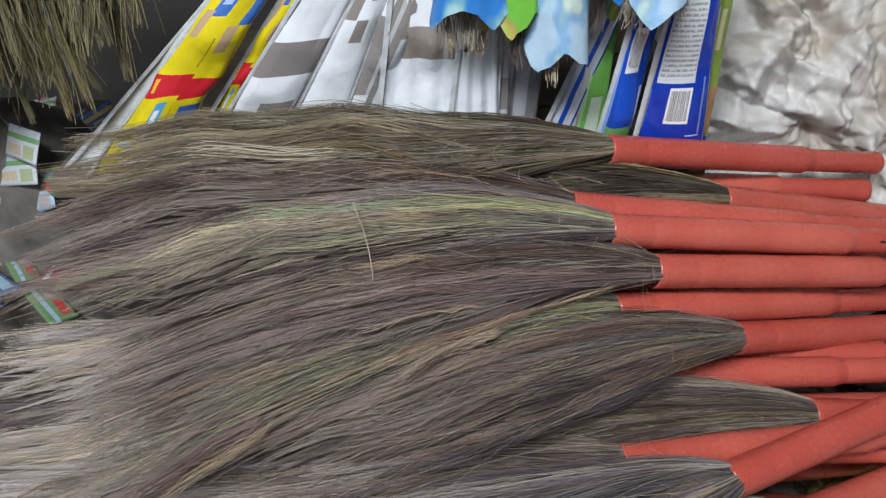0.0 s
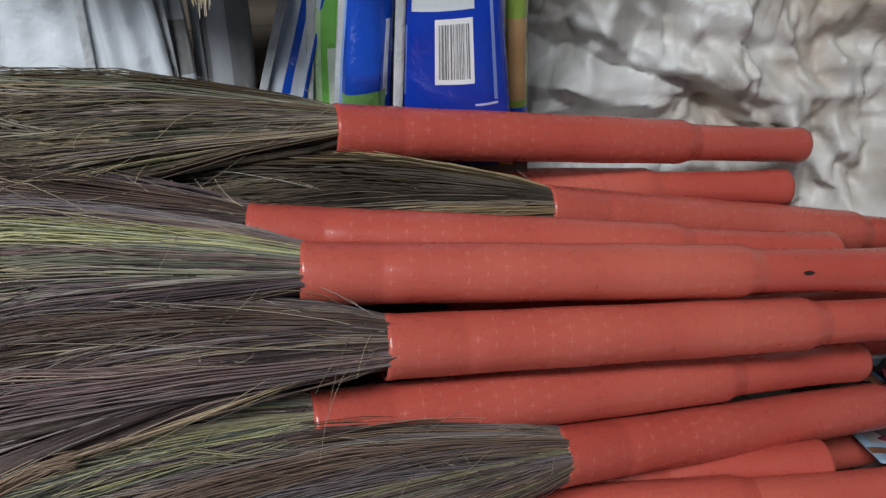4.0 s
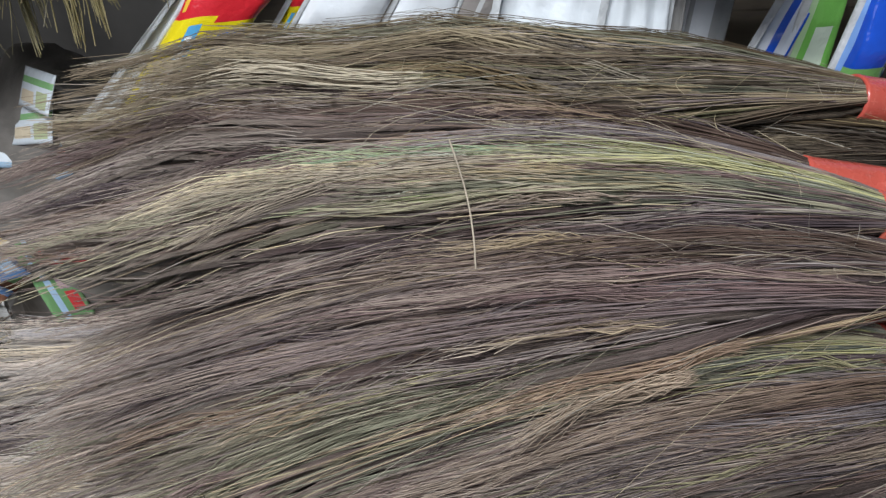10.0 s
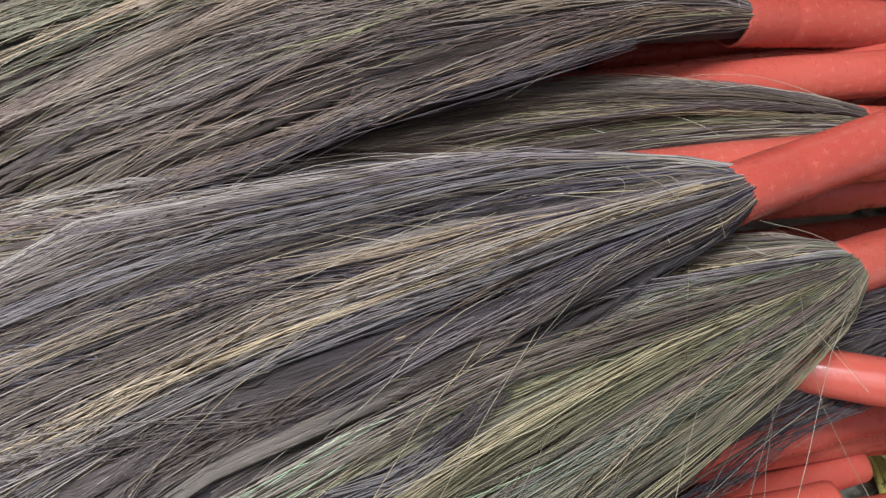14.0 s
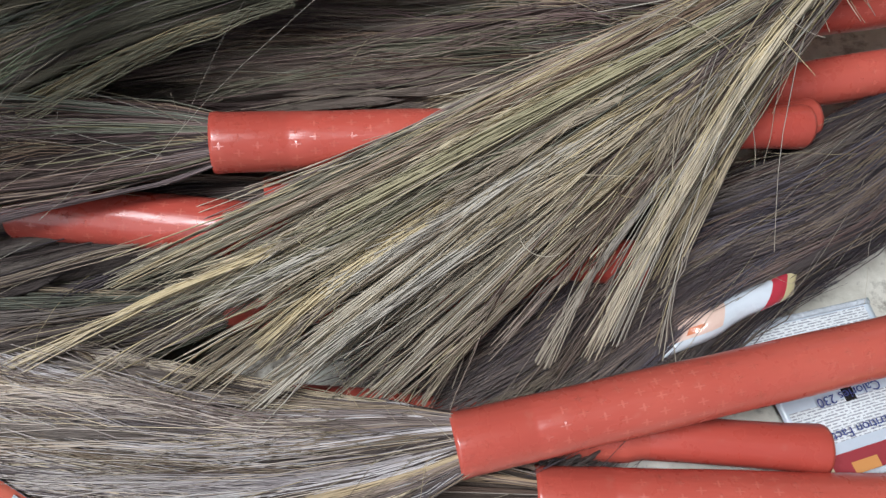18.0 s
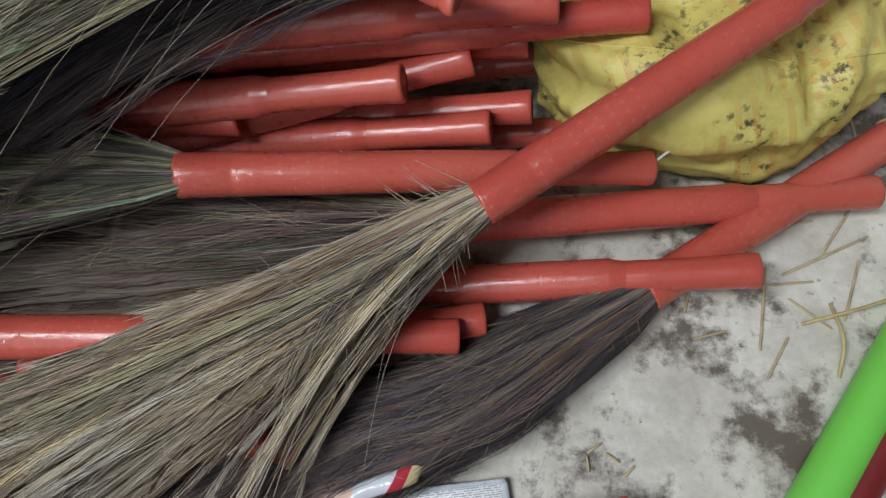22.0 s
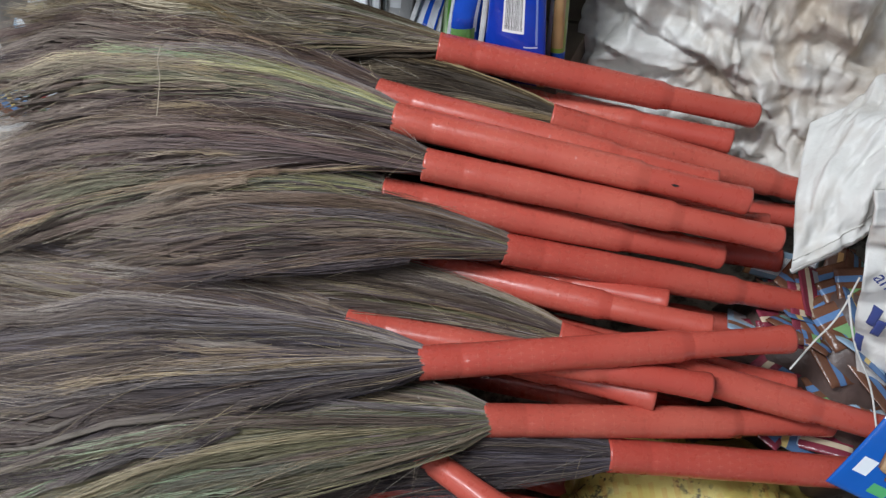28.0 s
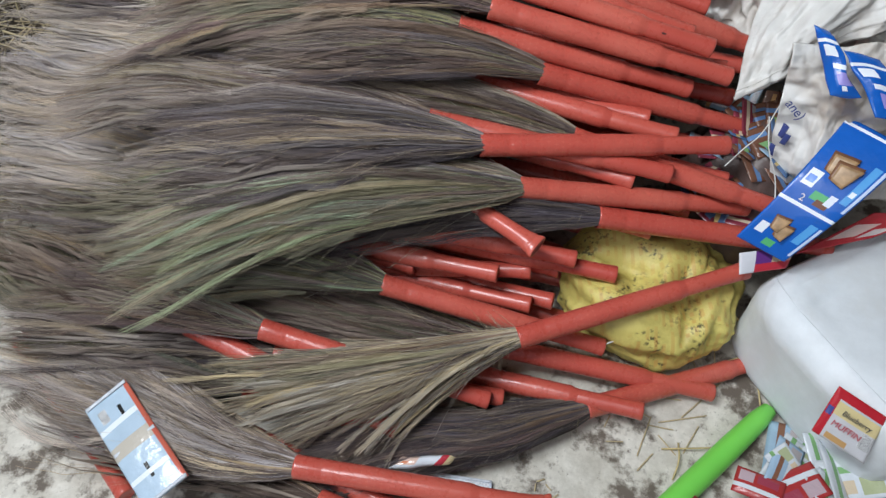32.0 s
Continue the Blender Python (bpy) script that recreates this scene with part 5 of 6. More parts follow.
pb = thing_sheet("food_pouch", "two joined pale blue food pouches lying on a broom", "pouch", ((-.733, -.138, .150), (-.523, -.230, .142), (-.489, -.154, .148), (-.703, -.059, .158)), PK, thick=.004, amp=.009, nu=44, nv=22, seed=2.5)
q = [Vector(p) for p in ((-.733, -.138, .150), (-.523, -.230, .142), (-.489, -.154, .148), (-.703, -.059, .158))]
for u0, u1 in ((.0, .03), (.485, .515), (.97, 1.0)):
    sheet("seal", [quad_at(q, u, v) + Vector((0, 0, .004)) for u, v in ((u0, .02), (u1, .02), (u1, .98), (u0, .98))], SEAL_FILM, pb, "crimped seal", thick=.0008, amp=.004, nu=4, nv=22, seed=2.5)

# green handle on the floor
GREEN = plain("bright_green_plastic", (0.20, 0.66, 0.09), 0.35, 0.06, 10)
ge = empty("green_handle", "bright green plastic broom handle with a split, on the floor", "handle")
ge.matrix_world = Matrix.Translation((.100, -.195, .0235)) @ Vector((.325, .645, 0)).normalized().to_track_quat("X", "Z").to_matrix().to_4x4()
vs, fs = lathe([(0, .018), (0, .0225), (.01, .0232), (.2, .0230), (.45, .0228), (.60, .0222), (.68, .0200), (.715, .0150), (.722, .004), (.722, .0001)], 32)
obj("tube", vs, fs, GREEN, ge)
ln = [(.215 + .11 * i / 9, (.0003 + .0007 * math.sin(math.pi * i / 9)), .0012 * math.sin(i * .9)) for i in range(10)]
vs = []
for x, w, dy in ln:
    for sgn in (-1, 1):
        a = (dy + sgn * w) / .023 + .25
        vs.append((x, .0233 * math.sin(a), .0233 * math.cos(a)))
obj("split", vs, [(2 * i, 2 * i + 1, 2 * i + 3, 2 * i + 2) for i in range(9)], INK_DARK, ge, "dark crack")

# ---- packets standing behind the heap ----
OLD = plain("old_grey_wood", (.20, .16, .12), .8, .3, 8, .4)
be = empty("bench", "old grey wooden bench behind the brooms", "bench")
for k in range(3):
    x0, x1, y0, y1 = -1.22, -.195, .935 + .2 * k, 1.125 + .2 * k
    vs = [(x, y, z) for x in (x0, x1) for y in (y0, y1) for z in (.535, .57)]
    obj("board", vs, [(0, 1, 3, 2), (4, 6, 7, 5), (0, 4, 5, 1), (2, 3, 7, 6), (0, 2, 6, 4), (1, 5, 7, 3)], OLD, be, smooth=False)
for x in (-1.1, -.27):
    for y in (.96, 1.46):
        vs = [(x + a, y + b, z) for a in (0, .06) for b in (0, .05) for z in (0, .535)]
        obj("leg", vs, [(0, 1, 3, 2), (4, 6, 7, 5), (0, 4, 5, 1), (2, 3, 7, 6), (0, 2, 6, 4), (1, 5, 7, 3)], OLD, be, smooth=False)

YELLOW = print_mat("yellow_printed_film", (0.74, 0.60, 0.010), [(.0, .62, .38, .47, (.55, .02, .03)), (.62, 1, .36, .45, (.55, .02, .03)), (.10, .18, .40, .45, (.75, .45, .05)), (.34, .50, .20, .36, (.10, .36, .62)), (.37, .45, .22, .33, (.75, .78, .80)), (.72, .98, .18, .33, (.05, .14, .45)), (.76, .94, .22, .28, (.55, .62, .75)), (.10, .34, .16, .20, (.50, .50, .48)), (.22, .50, .70, .90, (.05, .14, .45)), (.28, .44, .74, .86, (.4, .5, .75)), (.80, 1, .66, .84, (.05, .14, .45)), (.10, .26, .62, .72, (.50, .34, .20)), (.66, .84, .56, .66, (.50, .34, .20)), (.56, .58, .50, .62, (.25, .18, .02)), (.60, .61, .20, .34, (.25, .18, .02))], 0.22, 0.6)
YELLOW2 = print_mat("yellow_film_silver_seam", (0.72, 0.58, 0.012), [(.0, .34, 0, 1, (.60, .62, .62)), (.44, .47, .05, .9, (.25, .18, .02)), (.55, 1, .62, .72, (.55, .02, .03)), (.5, .8, .40, .46, (.5, .5, .48))], 0.2, 0.7)
WPK = print_mat("white_film_windowed", (0.76, 0.78, 0.81), [(0, 1, .40, .52, (.22, .19, .18)), (.45, .95, .24, .30, (.26, .24, .23)), (.70, 1, .66, .84, (.26, .23, .22))], 0.16, 0.5)
WPK2 = print_mat("white_film_chequered", (0.76, 0.78, 0.81), [(.0, .40, .58, .86, (.24, .21, .19)), (.45, .75, .50, .58, (.24, .21, .19)), (.40, 1, .76, 1, (.24, .20, .18)), (.6, .85, .64, .70, (.3, .27, .25))], 0.14, 0.5)
# pale rectangles here are highlights of the clear film, put into its colour
CLR = print_mat("clear_film_over_grass", (0.26, 0.235, 0.22), [(.1, .5, .16, .30, (.66, .68, .70)), (.70, .95, .20, .52, (.60, .62, .64)), (.05, .25, .60, .72, (.70, .72, .74)), (.4, .5, .3, 1, (.45, .45, .45))], 0.06, 1.0)
WPK3 = print_mat("white_film_over_grass", (0.30, 0.255, 0.225), [(0, 1, 0, .47, (.74, .77, .80)), (.30, .62, .60, .70, (.76, .78, .81)), (.0, .25, .66, .80, (.68, .70, .74)), (.80, .86, .47, 1, (.40, .38, .36))], 0.08, 0.9)
WPK4 = print_mat("white_film_with_slit", (0.32, 0.28, 0.25), [(0, 1, 0, .64, (.75, .78, .81)), (.10, .65, .505, .535, (.16, .12, .11))], 0.08, 0.7)
EDGEF = print_mat("clear_film_edge", (0.50, 0.52, 0.54), [(0, 1, .25, .38, (.22, .21, .20)), (.3, 1, .55, .70, (.25, .24, .23))], 0.06, 0.9)
GREYF = print_mat("grey_clear_film", (0.24, 0.24, 0.24), [(.2, .6, .2, .9, (.40, .41, .43))], 0.1, 0.9)
STR = print_mat("blue_striped_film", (0.66, 0.70, 0.78), [(.42, .62, 0, 1, (.02, .09, .55)), (.92, 1, 0, 1, (.02, .09, .55))], 0.12, 0.6)
GRN = print_mat("green_printed_film", (0.20, 0.50, 0.10), [(0, .25, 0, 1, (.45, .62, .35)), (.4, .8, .1, .3, (.6, .68, .55)), (.3, .8, .6, 1, (.42, .55, .08))], 0.08, 0.9)
BLU1 = print_mat("blue_barcode_film", (0.015, 0.070, 0.46), [(.22, .66, .46, .64, (.70, .72, .76)), (.26, .62, .48, .62, "bars"), (.20, .80, .67, .95, (.66, .68, .72)), (.24, .76, .68, .94, "lines"), (.0, .10, 0, 1, (.2, .35, .7)), (.86, .93, .22, .40, (.6, .66, .8)), (.1, .9, 0, .24, (.16, .34, .10))], 0.10, 0.8)
BLU2 = print_mat("deep_blue_barcode_film", (0.010, 0.045, 0.42), [(.34, .70, .20, .33, (.82, .82, .82)), (.37, .67, .21, .32, "bars"), (.11, .72, .345, 1.0, (.68, .70, .72)), (.14, .70, .36, .62, "lines"), (.14, .70, .65, .98, "lines"), (.05, .07, .18, .32, (.14, .20, .52)), (.87, .90, .16, .36, (.20, .27, .58)), (.70, .90, .150, .155, (.5, .56, .75)), (.88, 1, .0, .12, (.55, .30, .12))], 0.10, 0.6)
GRB = print_mat("green_brown_film", (0.24, 0.34, 0.06), [(0, 1, 0, .10, (.02, .07, .40)), (.1, .9, .12, .32, (.42, .26, .12)), (.3, .6, .45, .60, (.55, .50, .30))], 0.12, 0.9)


SEAL = plain("silver_film", (0.62, 0.63, 0.64), 0.25, 0.15, 60, 0.5)


def packet(bl, br, tr, tl, top, mat, label, y=.945, thick=.012, seed=0.0, back=.03, **kw):
    """A packet on the bench between two slanting edges, each given by two points (x, z) on it."""
    def at(p, q, z):
        return p[0] + (q[0] - p[0]) * (z - p[1]) / (q[1] - p[1])
    c = ((at(bl, tl, .572), y, .572), (at(br, tr, .572), y, .572), (at(br, tr, top), y + back, top), (at(bl, tl, top), y + back, top))
    ob = tagged(sheet("packet", c, mat, thick=thick, seed=seed, amp=2.0 * kw.pop("amp", .014), nu=30, nv=44, **kw), label, "packet", "packets behind the heap")
    strip = [Vector(q) + Vector((dx, -.007, 0)) for q, dx in ((c[0], -.004), (c[0], .004), (c[3], .004), (c[3], -.004))]
    sheet("side_seal", strip, SEAL, ob, "crimped silver seal", thick=.0008, amp=.008, nu=6, nv=30, seed=seed, ripple=.002)
    return ob


packet((-1.097, .658), (-.990, .655), (-.850, .834), (-.953, .774), .90, YELLOW2, "yellow packet with a silver seam behind another", seed=2.5, y=.968, amp=.016)
packet((-1.027, .689), (-.938, .671), (-.795, .837), (-.870, .837), .92, YELLOW, "yellow and red printed snack packet with a torn foot", seed=1, thick=.02, wob=.006)
packet((-.929, .662), (-.894, .664), (-.765, .813), (-.804, .802), .92, YELLOW, "narrow yellow printed packet leaning among others", seed=2, y=.975, wob=.006)
packet((-.894, .670), (-.792, .675), (-.680, .830), (-.752, .832), .96, WPK, "white film packet with dark see-through windows", seed=3, y=.95)
packet((-.790, .671), (-.712, .673), (-.640, .816), (-.681, .823), .96, WPK2, "white film packet with chequered see-through windows", seed=4, y=.96)
packet((-.714, .671), (-.665, .669), (-.583, .800), (-.644, .811), .95, CLR, "crinkled clear film packet of dry grass", seed=5, y=.965, amp=.022)
packet((-.662, .680), (-.556, .673), (-.540, .780), (-.640, .780), .93, WPK3, "glossy white creased film packet", seed=6, amp=.016, ripple=.004)
packet((-.557, .683), (-.494, .672), (-.492, .753), (-.545, .751), .93, WPK4, "glossy white film packet with vertical creases", seed=7, y=.940, amp=.014, ripple=.006)
packet((-.496, .664), (-.480, .661), (-.476, .736), (-.490, .746), .92, EDGEF, "clear film packet edge", seed=7.5, y=.955, thick=.006)
packet((-.482, .647), (-.437, .638), (-.427, .723), (-.473, .725), .90, GREYF, "dark clear film packet", seed=8, y=.980, amp=.018)
packet((-.422, .642), (-.387, .631), (-.341, .752), (-.373, .753), .88, STR, "white film packet with blue stripes", seed=9, y=.955, thick=.007)
packet((-.386, .627), (-.343, .611), (-.331, .761), (-.357, .767), .90, GRN, "green glossy printed packet", seed=10, y=.965, amp=.018)
packet((-.350, .650), (-.306, .650), (-.286, .780), (-.322, .780), .90, BLU1, "blue printed packet with a barcode", seed=11, y=.928, amp=.016, thick=.014)
packet((-.320, .645), (-.298, .645), (-.280, .78), (-.300, .78), .92, GRN, "green printed packet behind a blue one", seed=12, y=.958)
packet((-.302, .637), (-.210, .625), (-.216, .817), (-.275, .820), .97, BLU2, "large deep blue packet with barcode and white panel", seed=13, y=.925, amp=.008)
packet((-.214, .630), (-.192, .630), (-.188, .80), (-.206, .80), .93, GRB, "green and brown printed packet", seed=14, y=.965)

# wrapped brooms hanging over the packets, tips down
def splash_mat(name, cols, scale=22.0):
    """Printed film in blotches of several colours."""
    m, nt, bs = nodes_of(name, 0.16, 0, 0.5)
    v = coords(nt, "Object")
    f = noise_at(nt, coords(nt, "Object", (1.0, 1.0, 0.6)), scale, 2.5, 0.45)
    c = mix(nt, 0.0, cols[0], cols[0])
    for k, col in enumerate(cols[1:]):
        at = 0.40 + 0.075 * k
        c = mix(nt, ramp(nt, f, at, at + 0.13), c, col)
    nt.links.new(c, bs.inputs["Base Color"])
    bump(nt, bs, noise_at(nt, v, 40.0, 4.0), 0.7, 0.004)
    return m


FILMS = [splash_mat("blue_green_broom_film", ((0.04, 0.20, 0.56), (0.25, 0.48, 0.42), (0.45, 0.58, 0.68), (0.03, 0.08, 0.45))),
         splash_mat("green_orange_broom_film", ((0.16, 0.44, 0.05), (0.45, 0.24, 0.10), (0.40, 0.52, 0.08), (0.50, 0.60, 0.30))),
         splash_mat("pale_blue_broom_film", ((0.42, 0.56, 0.68), (0.10, 0.28, 0.58), (0.50, 0.62, 0.48), (0.62, 0.66, 0.68)))]


def wrapped(x, z, r, film, seed, flare=1.5, y=.90, lean=0.0):
    L, R = Vector((x + lean, y + .09, z + .26)), Vector((x + lean * 1.6, y + .14, z + .70))
    ob = empty("wrapped_broom", "dry broom in printed film, bristle tips hanging out", "broom", "wrapped brooms above the packets")
    ob.matrix_world = Matrix.Translation(L)
    d = (R - L).normalized()
    brush(ob, L, -d, (x, y, z), r, r * .8, "straw" if seed % 2 else "brown", 420, 300 + seed, thick=.0008, segs=6, ragged=.12, twigs=0)

    def fn(u, v):
        a = u * 2 * math.pi
        rad = (r * 1.05 + .004) * (1 + (flare - 1) * (1 - v) ** 6 * (0.6 + 0.5 * math.sin(2 * a + seed)))
        p = Vector((x, y, z + .045)).lerp(R, v)
        p += Vector((math.cos(a) * rad, math.sin(a) * rad * .8, -.030 * (1 - v) ** 2 * (abs(((3 * u + seed * .37) % 1) - .5) * 2 + .4 * abs(((7 * u) % 1) - .5) - .6)))
        k = crumple(p, seed, .012)
        return (p.x + math.cos(a) * k - ob.location.x, p.y + math.sin(a) * k - ob.location.y, p.z - ob.location.z)
    vs, fs, uv = grid(fn, 56, 40)
    obj("film_sleeve", vs, fs, film, ob, uv=uv)


wrapped(-.520, .782, .027, FILMS[0], 1, 1.6)
wrapped(-.472, .765, .019, FILMS[1], 2, 1.5)
wrapped(-.418, .722, .023, FILMS[2], 3, 1.5, .895, .02)
wrapped(-.371, .800, .024, FILMS[0], 4, 1.6, .92)
wrapped(-.303, .790, .028, FILMS[2], 5, 1.6, .885)
# dry bunches at the far end of the bench
for i, (x, z, r) in enumerate(((-1.19, .705, .080), (-1.10, .725, .070), (-1.03, .765, .055), (-1.30, .68, .09), (-1.24, .75, .08), (-1.40, .69, .09), (-1.14, .78, .08))):
    ob = empty("grass_bunch", "bunch of dry olive grass hanging tips down", "grass bunch", "dry grass bunches")
    ob.location = (x, 1.02, z + .5)
    bpy.context.view_layer.update()
    brush(ob, (x + .02, 1.06, z + .5), (0, -.08, -1), (x, .96 + .02 * (i % 2), z), r, r * .9, "drab", 1100, 330 + i, thick=.0011, segs=6, ragged=.10, twigs=0, streaks=(("olive", .15, -1, 1),))

# ---- far left: sack of scraps, straw and old handles ----
PRINTED = print_mat("red_printed_sack", (0.66, 0.64, 0.62), [(.50, .74, .10, .27, (.58, .16, .13)), (.53, .71, .135, .16, (.70, .62, .6)), (.53, .71, .20, .225, (.70, .62, .6)), (.52, .72, .36, .42, (.62, .42, .40)), (.52, .72, .48, .51, (.62, .46, .44)), (.52, .72, .58, .60, (.62, .46, .44))], 0.5, 0.8)
blob("scrap_sack", (-2.02, 1.22, .17), (.40, .22, .18), PRINTED, "white sack with red printing, full of film scraps", "sack", 21, 1.12, 110, 80, turn=-24, room=.03, crease=.016)
for i in range(60):
    x, y = -1.85 + rr.uniform(-.45, .60), 1.40 + rr.uniform(-.18, .30)
    z = .12 + .20 * math.sqrt(max(0.02, 1 - ((x + 1.75) / .64) ** 2 - ((y - 1.48) / .36) ** 2))
    scrap(x, y, z + rr.uniform(-.01, .05), rr.uniform(.045, .10), rr.uniform(-10, 50), rr.uniform(0, 180), i, "crumpled printed film scrap in a pile", "scraps in the corner")
for i in range(10):
    scrap(-1.42 + rr.uniform(-.10, .16), 1.0 + rr.uniform(-.10, .14), .30 + rr.uniform(0, .12), rr.uniform(.03, .06), rr.uniform(-10, 50), rr.uniform(0, 180), i + 4, "crumpled printed film scrap behind the tips", "scraps in the corner", .008)
for x, z, i in ((-1.32, .55, 2), (-1.308, .49, 6), (-1.38, .455, 0), (-1.265, .525, 4), (-1.285, .60, 2), (-1.36, .51, 6), (-1.33, .42, 2)):
    scrap(x, 1.0, z, .045, 55, rr.uniform(-30, 30), i, "bright printed film scrap above the scrap bundle", "scraps in the corner", .008)
# two more dark filler lumps, added as bodies beneath the corner scraps
blob("scrap_filler", (-1.75, 1.48, .12), (.62, .34, .20), plain("dim_corner_filler", (.16, .13, .11), .5, .3, 14, .6), "dim filler lump under the film scraps in the corner", "heap", 23, 1.15, 80, 50)
blob("scrap_filler", (-1.38, 1.10, .22), (.17, .14, .36), plain("dim_tip_filler", (.20, .18, .16), .45, .3, 14, .6), "dim filler lump under the film scraps behind broom tips", "heap", 24, 1.15, 60, 40)
# dark mound added to cover the bright floor between the straws
MOUND = blob("chaff", (-2.1, .62, .0), (.85, .62, .05), plain("dark_mound", (.085, .065, .045), .9, .4, 40, .8), "low dark mound added under loose straw", "chaff", 25, 1.1, 70, 50, room=.012)
tagged(MOUND, kind="stuff")
n = 3200
p0 = np.stack([rs.uniform(-2.9, -1.25, n), rs.uniform(.05, 1.15, n), rs.uniform(.03, .11, n)], axis=1)
ang = rs.uniform(0, math.pi, n)
ln = rs.uniform(.05, .26, n)
s = np.linspace(-.5, .5, 5)
paths = p0[:, None, :] + (s[None, :, None] * ln[:, None, None]) * np.stack([np.cos(ang), np.sin(ang), rs.uniform(-.12, .12, n)], axis=1)[:, None, :]
paths[..., 2] = np.maximum(.003, paths[..., 2] + .03 * (1 - 4 * s[None, :] ** 2) * rs.rand(n)[:, None])
litter = empty("straw_litter", "loose dry straw litter on the floor", "straw")
litter["kind"] = "stuff"
tagged(strands_mesh("straw", paths, rs.uniform(.001, .0032, n), rs.rand(n), HAIR["straw"], litter), kind="stuff")
n = 150
p0 = np.stack([rs.uniform(-2.7, -1.3, n), rs.uniform(.05, 1.0, n), rs.uniform(.05, .11, n)], axis=1)
ang, ln = rs.uniform(-.9, .9, n), rs.uniform(.15, .50, n)
s = np.linspace(-.5, .5, 7)
paths = p0[:, None, :] + (s[None, :, None] * ln[:, None, None]) * np.stack([np.cos(ang), np.sin(ang), rs.uniform(-.1, .1, n)], axis=1)[:, None, :]
paths[..., 1] += rs.randn(n)[:, None] * .10 * (s[None, :] ** 2)
paths[..., 2] = np.maximum(.01, paths[..., 2])
tagged(strands_mesh("straw", paths, rs.uniform(.0025, .0055, n), rs.rand(n), plain("pale_straw", (0.62, 0.52, 0.30), 0.6, 0.25, 30), litter), kind="stuff")
broom((-2.28, .78, .03), (-1.95, .62, .03), None, 0, 0, "", 0, 0, "old red broom handle in the straw litter")
broom((-2.45, 1.02, .03), (-2.10, .80, .05), None, 0, 0, "", 0, 0, "old red broom handle in the straw litter")

# straws on the clean floor
rr = random.Random(21)
STRAW = plain("dry_straw", (0.55, 0.44, 0.26), 0.6, 0.2, 60)
bits = [(.060, .135, 40, .018), (.078, .128, -30, .016), (.055, .118, 100, .015), (.095, .118, 50, .016), (.215, .300, 85, .09), (.240, .330, 10, .05), (.230, .250, 65, .05),
        (.165, .265, 20, .035), (.190, .345, -10, .05), (.275, .365, 30, .10), (.300, .420, 60, .12), (.285, .470, -60, .10), (.310, .500, 100, .09), (.140, .300, 80, .03), (.130, .330, -50, .02), (.26, .30, -35, .05), (.30, .33, 75, .07), (.235, .395, 15, .06)]
for x, y, a, l in bits:
    m = pose(x, y, .0035, 0, 0, a)
    w = .0014
    prof = [(-l / 2, w * .5), (-l / 2 + .002, w), (0, w * 1.05), (l / 2 - .002, w * .9), (l / 2, w * .4)]
    vs, fs = lathe(prof, 6)
    vs = [m @ Vector((q[0], q[1] + .02 * l * math.sin(q[0] / l * 3), q[2] * .6)) for q in vs]
    tagged(obj("straw_piece", vs, fs, STRAW), "broken dry straw on the pale floor", "straw", "straws on the floor")


def cord(name, pts, r, mat, label):
    cu = bpy.data.curves.new(name, "CURVE")
    cu.dimensions, cu.bevel_depth, cu.bevel_resolution = "3D", r, 2
    sp = cu.splines.new("BEZIER")
    sp.bezier_points.add(len(pts) - 1)
    for q, p in zip(sp.bezier_points, pts):
        q.co, q.handle_left_type, q.handle_right_type = p, "AUTO", "AUTO"
    cu.materials.append(mat)
    return tagged(new(name, cu), label, "cord")


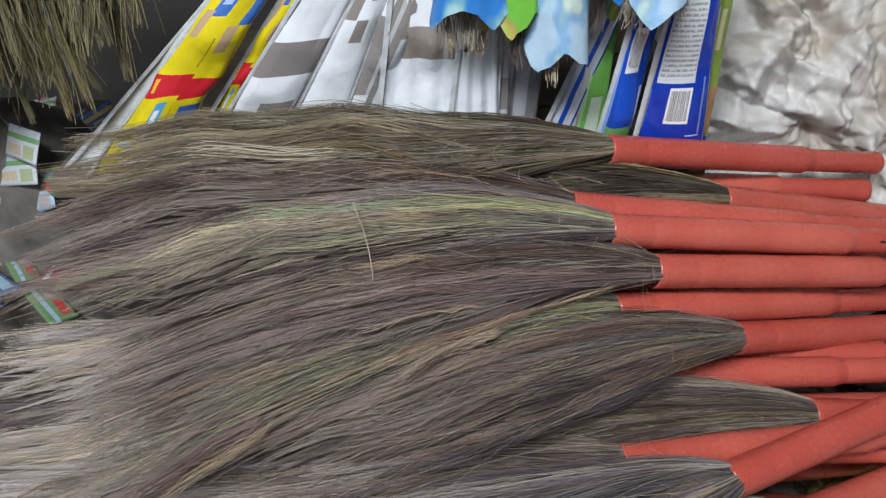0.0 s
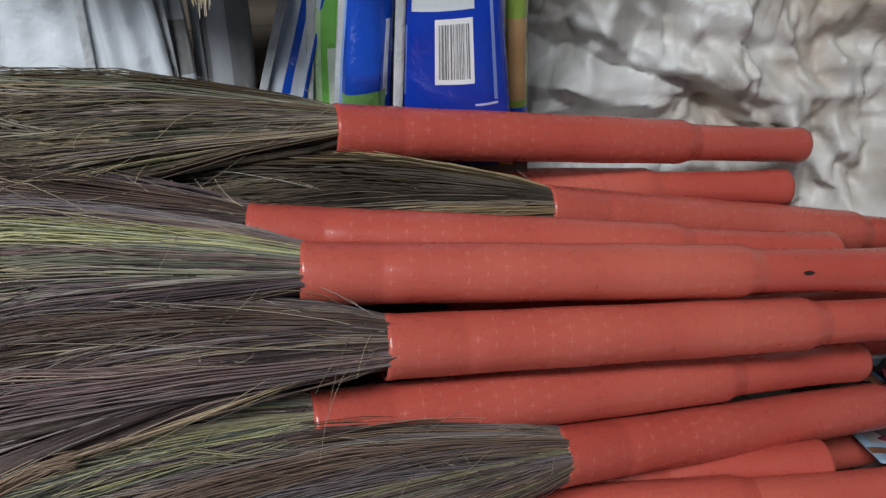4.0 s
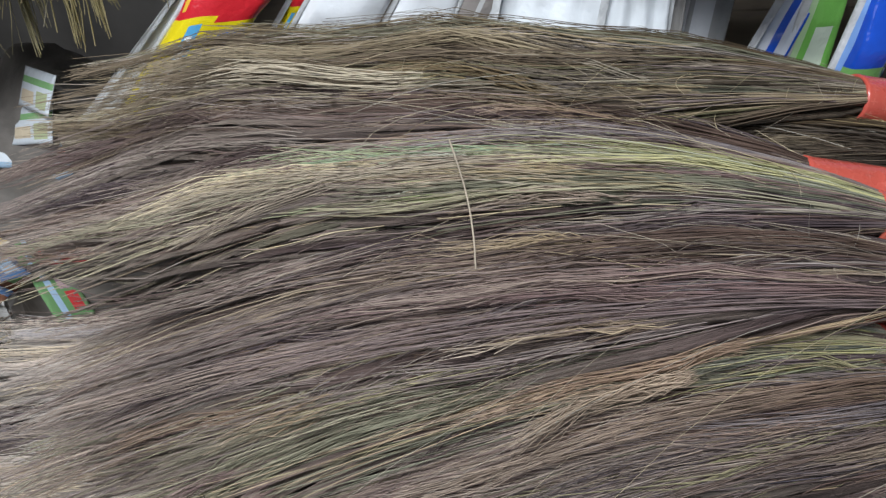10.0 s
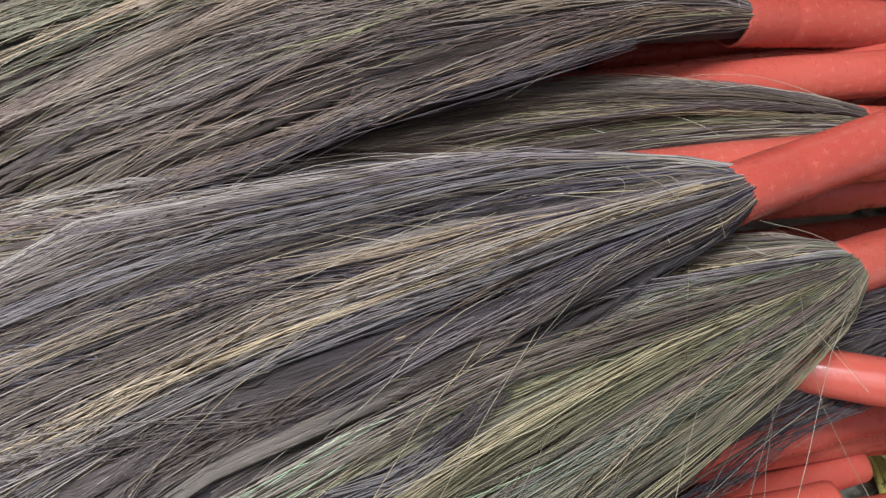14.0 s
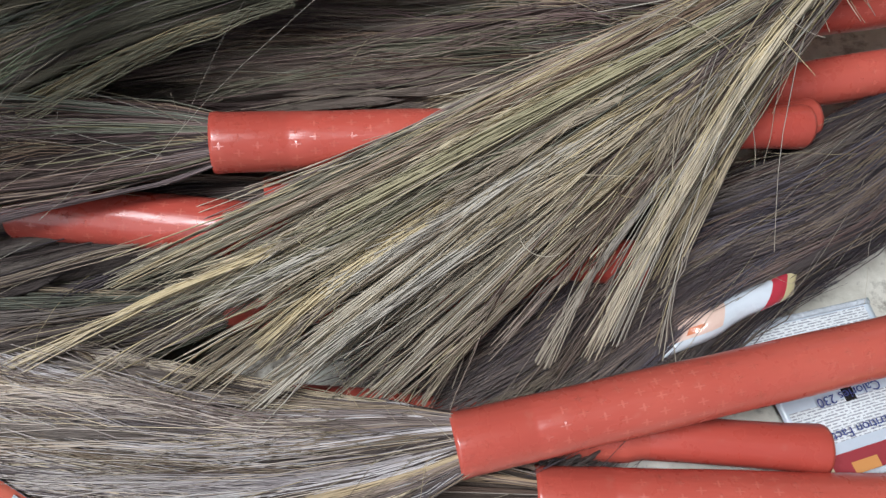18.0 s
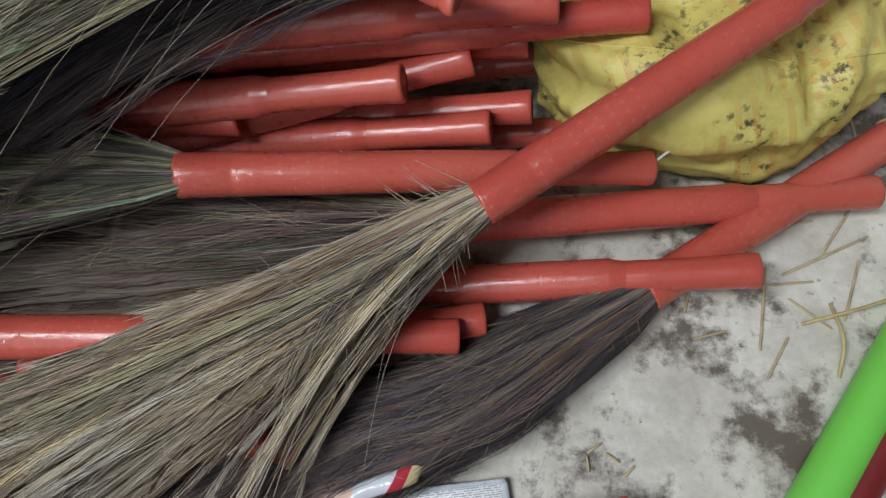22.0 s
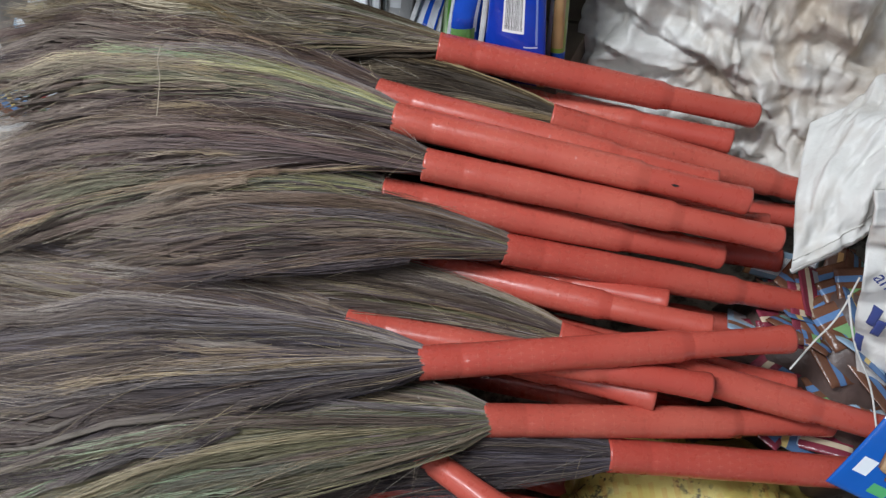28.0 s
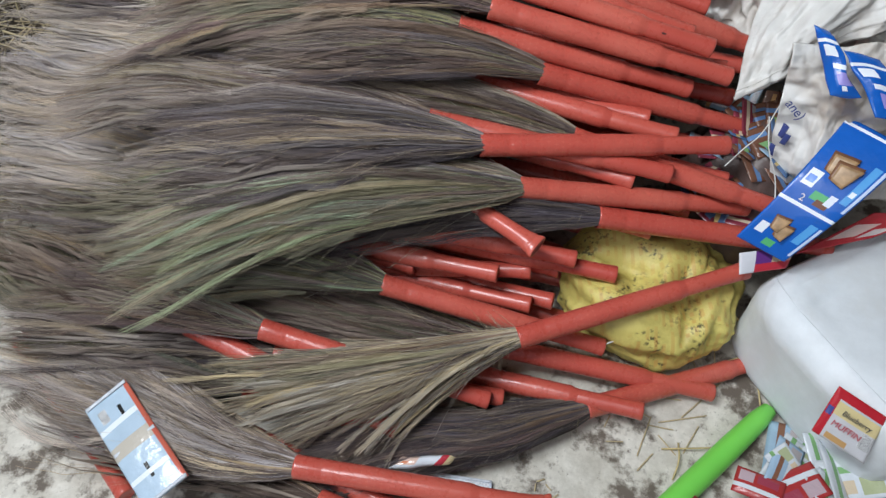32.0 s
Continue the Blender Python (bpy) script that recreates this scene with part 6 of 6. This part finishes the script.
CORD = plain("white_cord", (0.75, 0.74, 0.70), 0.7)
cord("cord", ((.230, .800, .45), (.220, .774, .40), (.198, .736, .385), (.178, .698, .37)), .0012, CORD, "white plastic cord hanging from a sack")
cord("cord", ((.075, .395, .10), (.105, .420, .112), (.150, .450, .118), (.185, .480, .13)), .0014, CORD, "white cord lying on a yellow bag")
cord("cord", ((.218, .765, .45), (.240, .738, .40), (.269, .712, .36), (.285, .675, .33)), .0012, CORD, "white plastic cord hanging from a printed sack")
STRIP = plain("dry_straw_blade", (0.58, 0.46, 0.22), 0.6, 0.2, 40)
for a, b, r in (((.274, .632, .06), (.367, .587, .010), .0028), ((.310, .632, .05), (.314, .562, .018), .0024), ((.327, .523, .010), (.367, .551, .030), .0020), ((.410, .454, .006), (.365, .543, .006), .0020), ((.286, .238, .004), (.279, .313, .004), .0018), ((.252, .288, .004), (.370, .345, .004), .0018)):
    mid = tuple((p + q) / 2 + d for p, q, d in zip(a, b, (.004, -.003, .012)))
    tagged(cord("loose_straw", (a, mid, b), r, STRIP, "broad dry straw blade beside the yellow sack"), "broad dry straw blade beside the yellow sack", "straw", "straws on the floor")
TEAL = plain("teal_cord", (0.02, 0.32, 0.26), 0.6)
cord("cord", ((-1.94, 1.50, .42), (-1.90, 1.22, .40), (-1.86, 1.02, .33), (-1.85, .97, .16)), .0035, TEAL, "teal plastic cord over a scrap sack")

# the strip light that hangs from the ceiling
TIN = plain("white_enamelled_tin", (0.75, 0.75, 0.73), 0.4, 0.08, 6)
fit_l = empty("ceiling_light", "white tin strip light hanging from the ceiling on two rods", "lamp", at=(-.82, -.30, 2.43))
vs = [(x, y * (1.0 if z < .02 else .5), z) for x in (-.62, .62) for y in (-.14, .14) for z in (.01, .055)]
obj("housing", vs, [(0, 1, 3, 2), (4, 6, 7, 5), (0, 4, 5, 1), (2, 3, 7, 6), (0, 2, 6, 4), (1, 5, 7, 3)], TIN, fit_l, smooth=False)
for x in (-.4, .4):
    vs, fs = lathe([(.05, .006), (.30, .006), (.57, .006)], 10)
    obj("rod", [(x, q[1], q[0]) for q in vs], fs, TIN, fit_l)

PALE_STRAW = plain("pale_dry_straw", (0.40, 0.33, 0.25), 0.7, 0.15, 60)
# two long straws that have fallen across the brooms
for pts in (((-.650, .682, .700), (-.642, .664, .694), (-.634, .649, .678), (-.627, .628, .660), (-.624, .613, .645)), ((-.412, .696, .619), (-.404, .680, .622), (-.398, .666, .614), (-.395, .654, .602))):
    tagged(cord("loose_straw", pts, .0006, PALE_STRAW, "long bent pale straw fallen across the bristles"), "long bent pale straw fallen across the bristles", "straw", "loose straws on the brooms")
